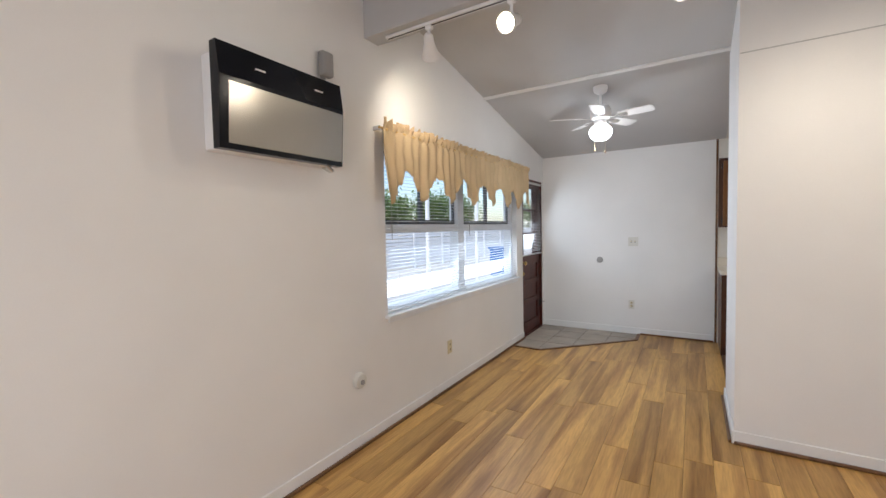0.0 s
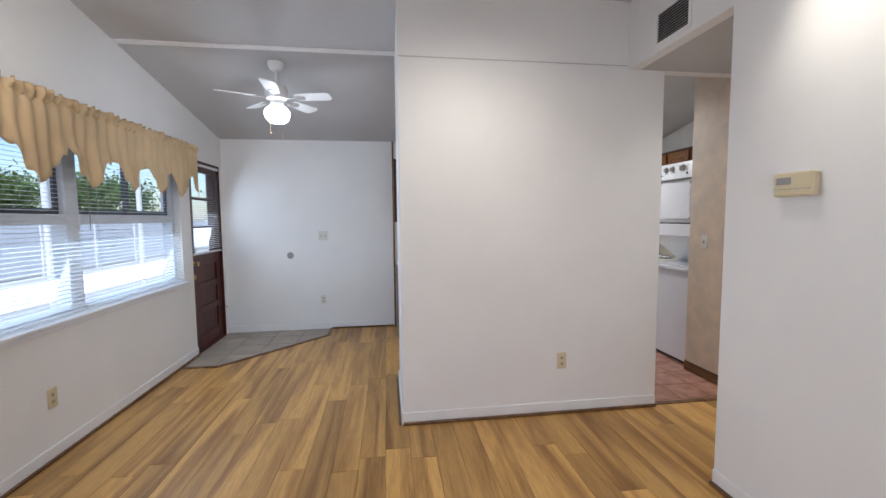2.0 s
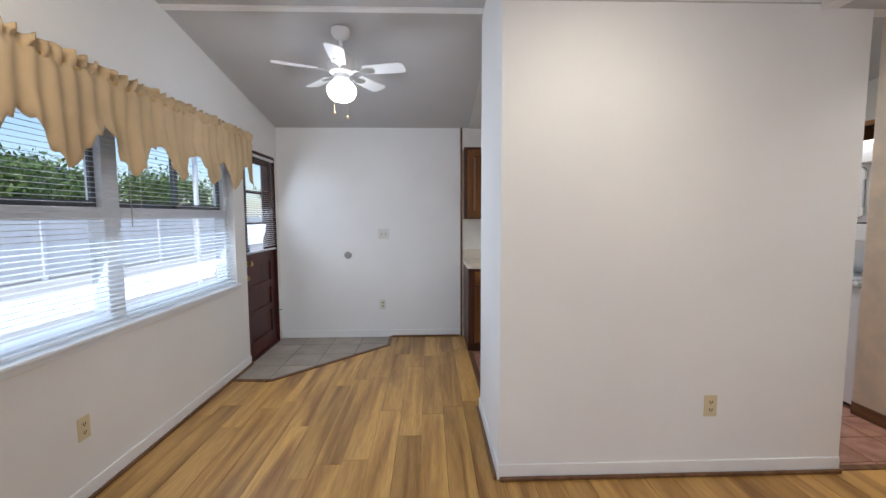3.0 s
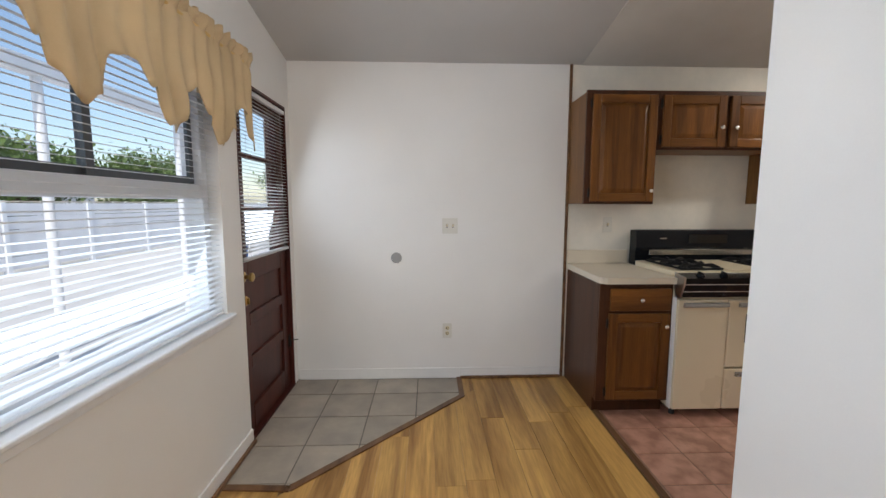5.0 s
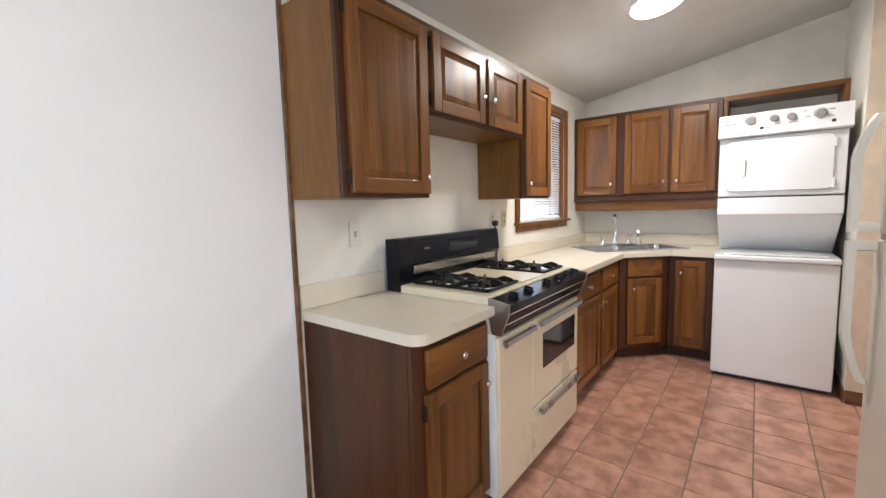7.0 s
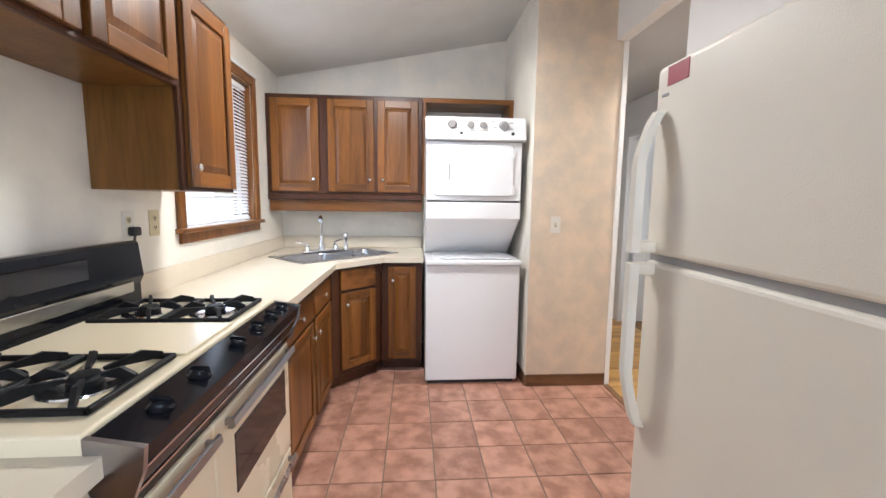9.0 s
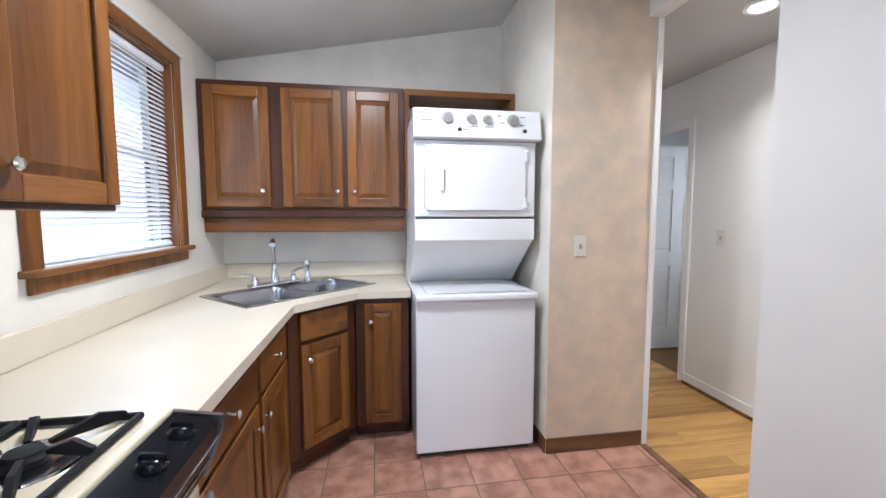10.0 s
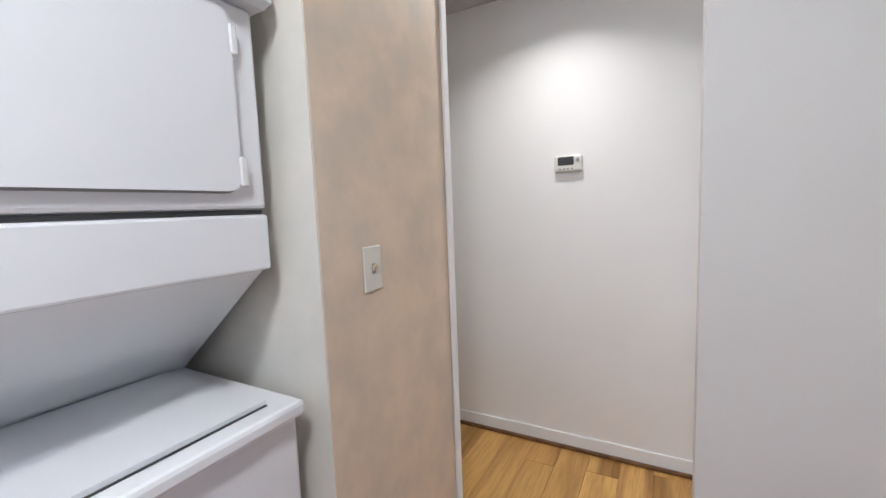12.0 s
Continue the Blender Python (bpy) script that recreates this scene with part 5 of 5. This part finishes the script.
KL = (2.48, 5.14)
kl = thing("ceiling_light", (*KL, zc(KL[1])), "round flush kitchen ceiling light, lit", "ceiling light")
slant = T((*KL, zc(KL[1]))) @ Matrix.Rotation(-math.atan(SLOPE), 4, "X")
part("pan", spin(bmesh.new(), [(0.165, -0.022), (0.17, -0.012), (0.17, 0.004)], slant, 36), WHITE, kl, smooth=True)
part("diffuser", spin(bmesh.new(), [(0.158, -0.023), (0.15, -0.038), (0.11, -0.048), (0.02, -0.053)], slant, 36), DISC, kl, "glowing warm diffuser", smooth=True)
lamp("kitchen_lamp", "AREA", (KL[0], KL[1] - 0.02, zc(KL[1]) - 0.10), 6.5, (1, 0.94, 0.85), 0.3)
hl = thing("recessed_light", (2.905, 3.04, 2.46), "round recessed hall ceiling light, lit", "ceiling light")
part("ring", spin(bmesh.new(), [(0.06, 2.452), (0.085, 2.450), (0.088, 2.4595)], T((2.905, 3.04, 0)), 30), WHITE, hl, smooth=True)
part("lens", spin(bmesh.new(), [(0.058, 2.449), (0.058, 2.4515)], T((2.905, 3.04, 0)), 30), DISC, hl, "glowing lens")
lamp("hall_lamp", "AREA", (2.905, 3.04, 2.44), 1.9, (1, 0.90, 0.76), 0.11).data.spread = radians(130)

# ---- hall door ----
hd = structure(thing("door_hall", (4.68, 2.47, 0), "open white six-panel hall door on black hinges", "door"))
b = bmesh.new()
HX = 4.66
for d in ((1.68, 1.79, 0.01, 2.05), (2.33, 2.44, 0.01, 2.05), (2.01, 2.11, 0.22, 0.86), (2.01, 2.11, 1.0, 1.62), (2.01, 2.11, 1.72, 1.94), (1.79, 2.33, 0.01, 0.22), (1.79, 2.33, 0.86, 1.0), (1.79, 2.33, 1.62, 1.72), (1.79, 2.33, 1.94, 2.05)):
    box(b, HX, HX + 0.035, *d)
part("door_frame", b, WHITE, hd)
for y0, y1 in ((1.79, 2.01), (2.11, 2.33)):
    for z0, z1 in ((0.22, 0.86), (1.0, 1.62), (1.72, 1.94)):
        bb = bmesh.new()
        box(bb, HX + 0.012, HX + 0.022, y0, y1, z0, z1)
        box(bb, HX + 0.004, HX + 0.012, y0 + 0.035, y1 - 0.035, z0 + 0.035, z1 - 0.035, 0.004)
        part("panel", bb, WHITE, hd)
for z in (0.3, 1.82):
    bx("hinge", DARKMETAL, hd, (HX - 0.012, HX + 0.002, 2.425, 2.462, z - 0.05, z + 0.05), 0.003)

# ---- outdoors ----
structure(bx("ground", CONCRETE, None, (-400, 400, -400, 400, -0.5, -0.3)), "pale sunlit concrete ground round the house", "ground")


def tree(x, y, h, seed):
    """A broad tree: trunk, limbs and a ragged crown of small leaves."""
    rnd = random.Random(seed)
    u = thing("tree", (x, y, -0.3), "leafy green tree in the sun outside", "tree", "trees outside")
    b = bmesh.new()
    tube(b, [(x, y, -0.3), (x + 0.1, y, h * 0.2), (x, y + 0.1, h * 0.45), (x + 0.1, y, h * 0.75)], [0.2, 0.16, 0.12, 0.05])
    tips = []
    for k in range(9):
        a, z = rnd.uniform(0, 6.3), h * rnd.uniform(0.02, 0.45)
        e = Vector((x + math.cos(a) * h * 0.4, y + math.sin(a) * h * 0.4, z + h * rnd.uniform(0.1, 0.4)))
        tube(b, [(x, y, z), tuple((Vector((x, y, z)) + e) / 2 + Vector((0, 0, 0.15))), tuple(e)], [0.07, 0.05, 0.02], 6)
        tips.append(e)
    part("trunk", b, BARK, u)
    vs, fs = [], []
    for k in range(5200):
        c = rnd.choice(tips + [Vector((x, y, h * 0.8)), Vector((x, y, h * 0.6))])
        p = c + Vector((rnd.gauss(0, 1), rnd.gauss(0, 1), rnd.gauss(0, 0.8))) * h * 0.11
        if p.z < 0.0:
            continue
        d1, d2 = Vector((rnd.gauss(0, 1), rnd.gauss(0, 1), rnd.gauss(0, 1))).normalized(), Vector((rnd.gauss(0, 1), rnd.gauss(0, 1), rnd.gauss(0, 1))).normalized()
        s_ = rnd.uniform(0.07, 0.16)
        n = len(vs)
        vs += [tuple(p - d1 * s_), tuple(p + d2 * s_ * 0.5), tuple(p + d1 * s_), tuple(p - d2 * s_ * 0.5)]
        fs.append((n, n + 1, n + 2, n + 3))
    me = bpy.data.meshes.new("crown")
    me.from_pydata(vs, [], fs)
    me.materials.append(LEAF)
    ob = new("crown", me)
    ob.parent, ob.matrix_parent_inverse = u, u.matrix_basis.inverted()


for k, (x, y, h) in enumerate(((-14, 6, 3.6), (-15, 10, 4.0), (-14, 14, 3.8), (-16, 18.5, 4.2), (-15, 23, 4.0), (-17, 29, 4.6), (-14.5, 2.5, 3.8), (-10, 34, 5))):
    tree(x, y, h, k)
fe = thing("fence", (-10.5, 14, -0.3), "white board fence along the sunlit yard", "fence")
for k in range(20):
    y = -4 + k * 2.4
    bx("post", FRAME_WHITE, fe, (-10.56, -10.44, y - 0.06, y + 0.06, -0.3, 1.45), 0.01)
    for r in range(5):
        bx("board", SIDING, fe, (-10.52, -10.48, y + 0.07, y + 2.33, -0.2 + r * 0.32, 0.105 + r * 0.32), 0.006)
bn = thing("wheeled_bin", (-5.5, 13.30, -0.3), "blue plastic wheeled bin out on the concrete", "bin")
BY = 13.30
b = bmesh.new()
prism(b, [(BY - 0.22, -0.22), (BY + 0.22, -0.22), (BY + 0.28, 0.72), (BY - 0.28, 0.72)], 0, -5.75, -5.25)
part("body", b, BIN, bn)
bx("lid", BIN, bn, (-5.80, -5.20, BY - 0.31, BY + 0.31, 0.722, 0.78), 0.02, seg=2)
for x_ in (-5.68, -5.32):
    part("wheel", rod(bmesh.new(), (x_ - 0.03, BY + 0.2, -0.2), (x_ + 0.03, BY + 0.2, -0.2), 0.10), RUBBER, bn)
nb = thing("neighbour_house", (-24, 16, -0.3), "white neighbouring house with a grey roof", "house")
bx("wall", SIDING, nb, (-30, -22, 4, 30, -0.3, 3.2))
b = bmesh.new()
prism(b, [(-31, 3.1), (-21.4, 3.1), (-26, 5.2)], 1, 3.5, 30.5)
part("roof", b, SHINGLE, nb)
for y in (8, 13, 19, 25):
    w_ = bx("window", DARKGLASS, nb, (-22.01, -21.98, y, y + 1.4, 0.9, 2.2))
    bx("frame", WHITE, w_, (-22.02, -21.96, y - 0.08, y + 1.48, 2.2, 2.28))
cpt = thing("post_frame", (-4.4, 7, -0.3), "open frame of slim pale posts and a beam", "post frame")
for y in (5.6, 7.2, 9.4):
    part("post", rod(bmesh.new(), (-4.4, y, -0.3), (-4.4, y, 2.6), 0.045), FRAME_WHITE, cpt)
bx("beam", FRAME_WHITE, cpt, (-4.46, -4.34, 5.4, 9.6, 2.6, 2.75))
nh = thing("next_house", (3, 9.5, -0.3), "pale clapboard house close outside the kitchen window", "house")
bx("wall", SIDING, nh, (-0.5, 9, 9.0, 12, -0.3, 3.6))
vs, fs = [], []
for k in range(26):
    z = -0.25 + k * 0.15
    n = len(vs)
    vs += [(-0.5, 8.998, z + 0.15), (9, 8.998, z + 0.15), (9, 8.98, z), (-0.5, 8.98, z), (-0.5, 8.998, z), (9, 8.998, z)]
    fs += [(n, n + 1, n + 2, n + 3), (n + 3, n + 2, n + 5, n + 4)]
me = bpy.data.meshes.new("clapboards")
me.from_pydata(vs, [], fs)
me.materials.append(SIDING)
cb = new("clapboards", me)
cb.parent, cb.matrix_parent_inverse = nh, nh.matrix_basis.inverted()
bx("roof", SHINGLE, nh, (-0.9, 9.4, 8.6, 12.4, 3.6, 3.8))

# ---- floor pieces ----
piece_mesh = {}


def piece(name, w, d, t_, mat, parent, x, y, z=0.0):
    """One tile or plank, its lower left corner at x, y; alike sizes share a mesh."""
    key = (name, round(w, 3), round(d, 3))
    if key not in piece_mesh:
        c = min(0.0015, w / 4, d / 4)
        vs_ = [(0, 0, -t_), (w, 0, -t_), (w, d, -t_), (0, d, -t_), (0, 0, -c), (w, 0, -c), (w, d, -c), (0, d, -c), (c, c, 0), (w - c, c, 0), (w - c, d - c, 0), (c, d - c, 0)]
        fs_ = [(8, 9, 10, 11)] + [(i, (i + 1) % 4, 4 + (i + 1) % 4, 4 + i) for i in range(4)] + [(4 + i, 4 + (i + 1) % 4, 8 + (i + 1) % 4, 8 + i) for i in range(4)]
        me_ = bpy.data.meshes.new(name)
        me_.from_pydata(vs_, [], fs_)
        me_.materials.append(mat)
        piece_mesh[key] = me_
    ob = new(name, piece_mesh[key])
    ob.parent = parent
    ob.matrix_basis = T((x, y, z))
    return ob


def clipped(name, poly, t_, mat, parent):
    return part(name, prism(bmesh.new(), poly, 2, -t_, 0.0), mat, parent)


def clip(poly, a, b, c):
    """The part of a polygon where a x + b y <= c."""
    out = []
    for p, q in zip(poly, poly[1:] + poly[:1]):
        dp, dq = a * p[0] + b * p[1] - c, a * q[0] + b * q[1] - c
        if dp <= 0:
            out.append(p)
        if (dp < 0 < dq) or (dq < 0 < dp):
            f = dp / (dp - dq)
            out.append((p[0] + f * (q[0] - p[0]), p[1] + f * (q[1] - p[1])))
    return out


rp = random.Random(4)
PW = 0.152
x = W
while x < 5.2:
    x1 = min(x + PW, 5.2)
    y = BACK - rp.uniform(0, 1.1)
    while y < N:
        y1 = min(y + 1.22, N)
        ya = max(y, BACK)
        limit = N if x1 <= 0.53 else P0 + 0.02
        lo = 2.475 if x > 2.1 else BACK
        a, b_ = max(ya, lo), min(y1, limit)
        if b_ - a > 0.01:
            poly = [(x + 0.0006, a + 0.0006), (x1 - 0.0006, a + 0.0006), (x1 - 0.0006, b_ - 0.0006), (x + 0.0006, b_ - 0.0006)]
            if b_ > 4.8 and x < -0.37:
                # keep out of the entry tiles, along their slanting edge
                s1 = clip(poly, -1.0, 0.979, 4.84 * 0.979 + 1.29)
                s1 = s1 if x1 > -1.29 + 0.001 else clip(poly, 0, 1, 4.85)
                if len(s1) > 2:
                    clipped("plank", s1, 0.007, PLANK, floor)
                if x1 > -0.37:
                    s2 = clip(clip(poly, -1, 0, 0.37), 1.0, -0.979, -(4.84 * 0.979 + 1.29))
                    if len(s2) > 2:
                        clipped("plank", s2, 0.007, PLANK, floor)
            else:
                piece("plank", x1 - x - 0.0012, b_ - a - 0.0012, 0.007, PLANK, floor, x + 0.0006, a + 0.0006)
        y = y1 if y1 - y > 0.01 else N
    x = x1

bed = bpy.data.objects["entry_bed"]
px, py, g = 0.315, 0.318, 0.004
for i in range(-3, 5):
    for j in range(-5, 2):
        x0, y0 = -1.325 + i * px, 5.84 + j * py
        poly = [(x0 + g, y0 + g), (x0 + px - g, y0 + g), (x0 + px - g, y0 + py - g), (x0 + g, y0 + py - g)]
        poly = clip(clip(clip(poly, -1, 0, 1.636), 0, 1, N - 0.014), 1, 0, -0.375)
        for c in ((1.0, -0.979, -(4.84 * 0.979 + 1.29)), (0, -1, -4.86)):
            poly = clip(poly, *c) if len(poly) > 2 else poly
        if len(poly) > 2:
            clipped("tile", poly, 0.006, SLATE, bed)

kb = bpy.data.objects["kitchen_bed"]
px, py, g = 0.262, 0.256, 0.0035
for i in range(-9, 6):
    for j in range(-6, 4):
        x0, y0 = 2.645 + i * px, 4.81 + j * py
        a, b_, c, d = max(x0 + g, 0.524), min(x0 + px - g, E), max(y0 + g, P1 - 0.045), min(y0 + py - g, 5.62)
        if b_ - a > 0.02 and d - c > 0.02 and not (a > 3.11 and d < 4.09):
            if a < 0.54 and c < 4.3:
                continue
            piece("tile", b_ - a, d - c, 0.006, TERRA, kb, a, c)
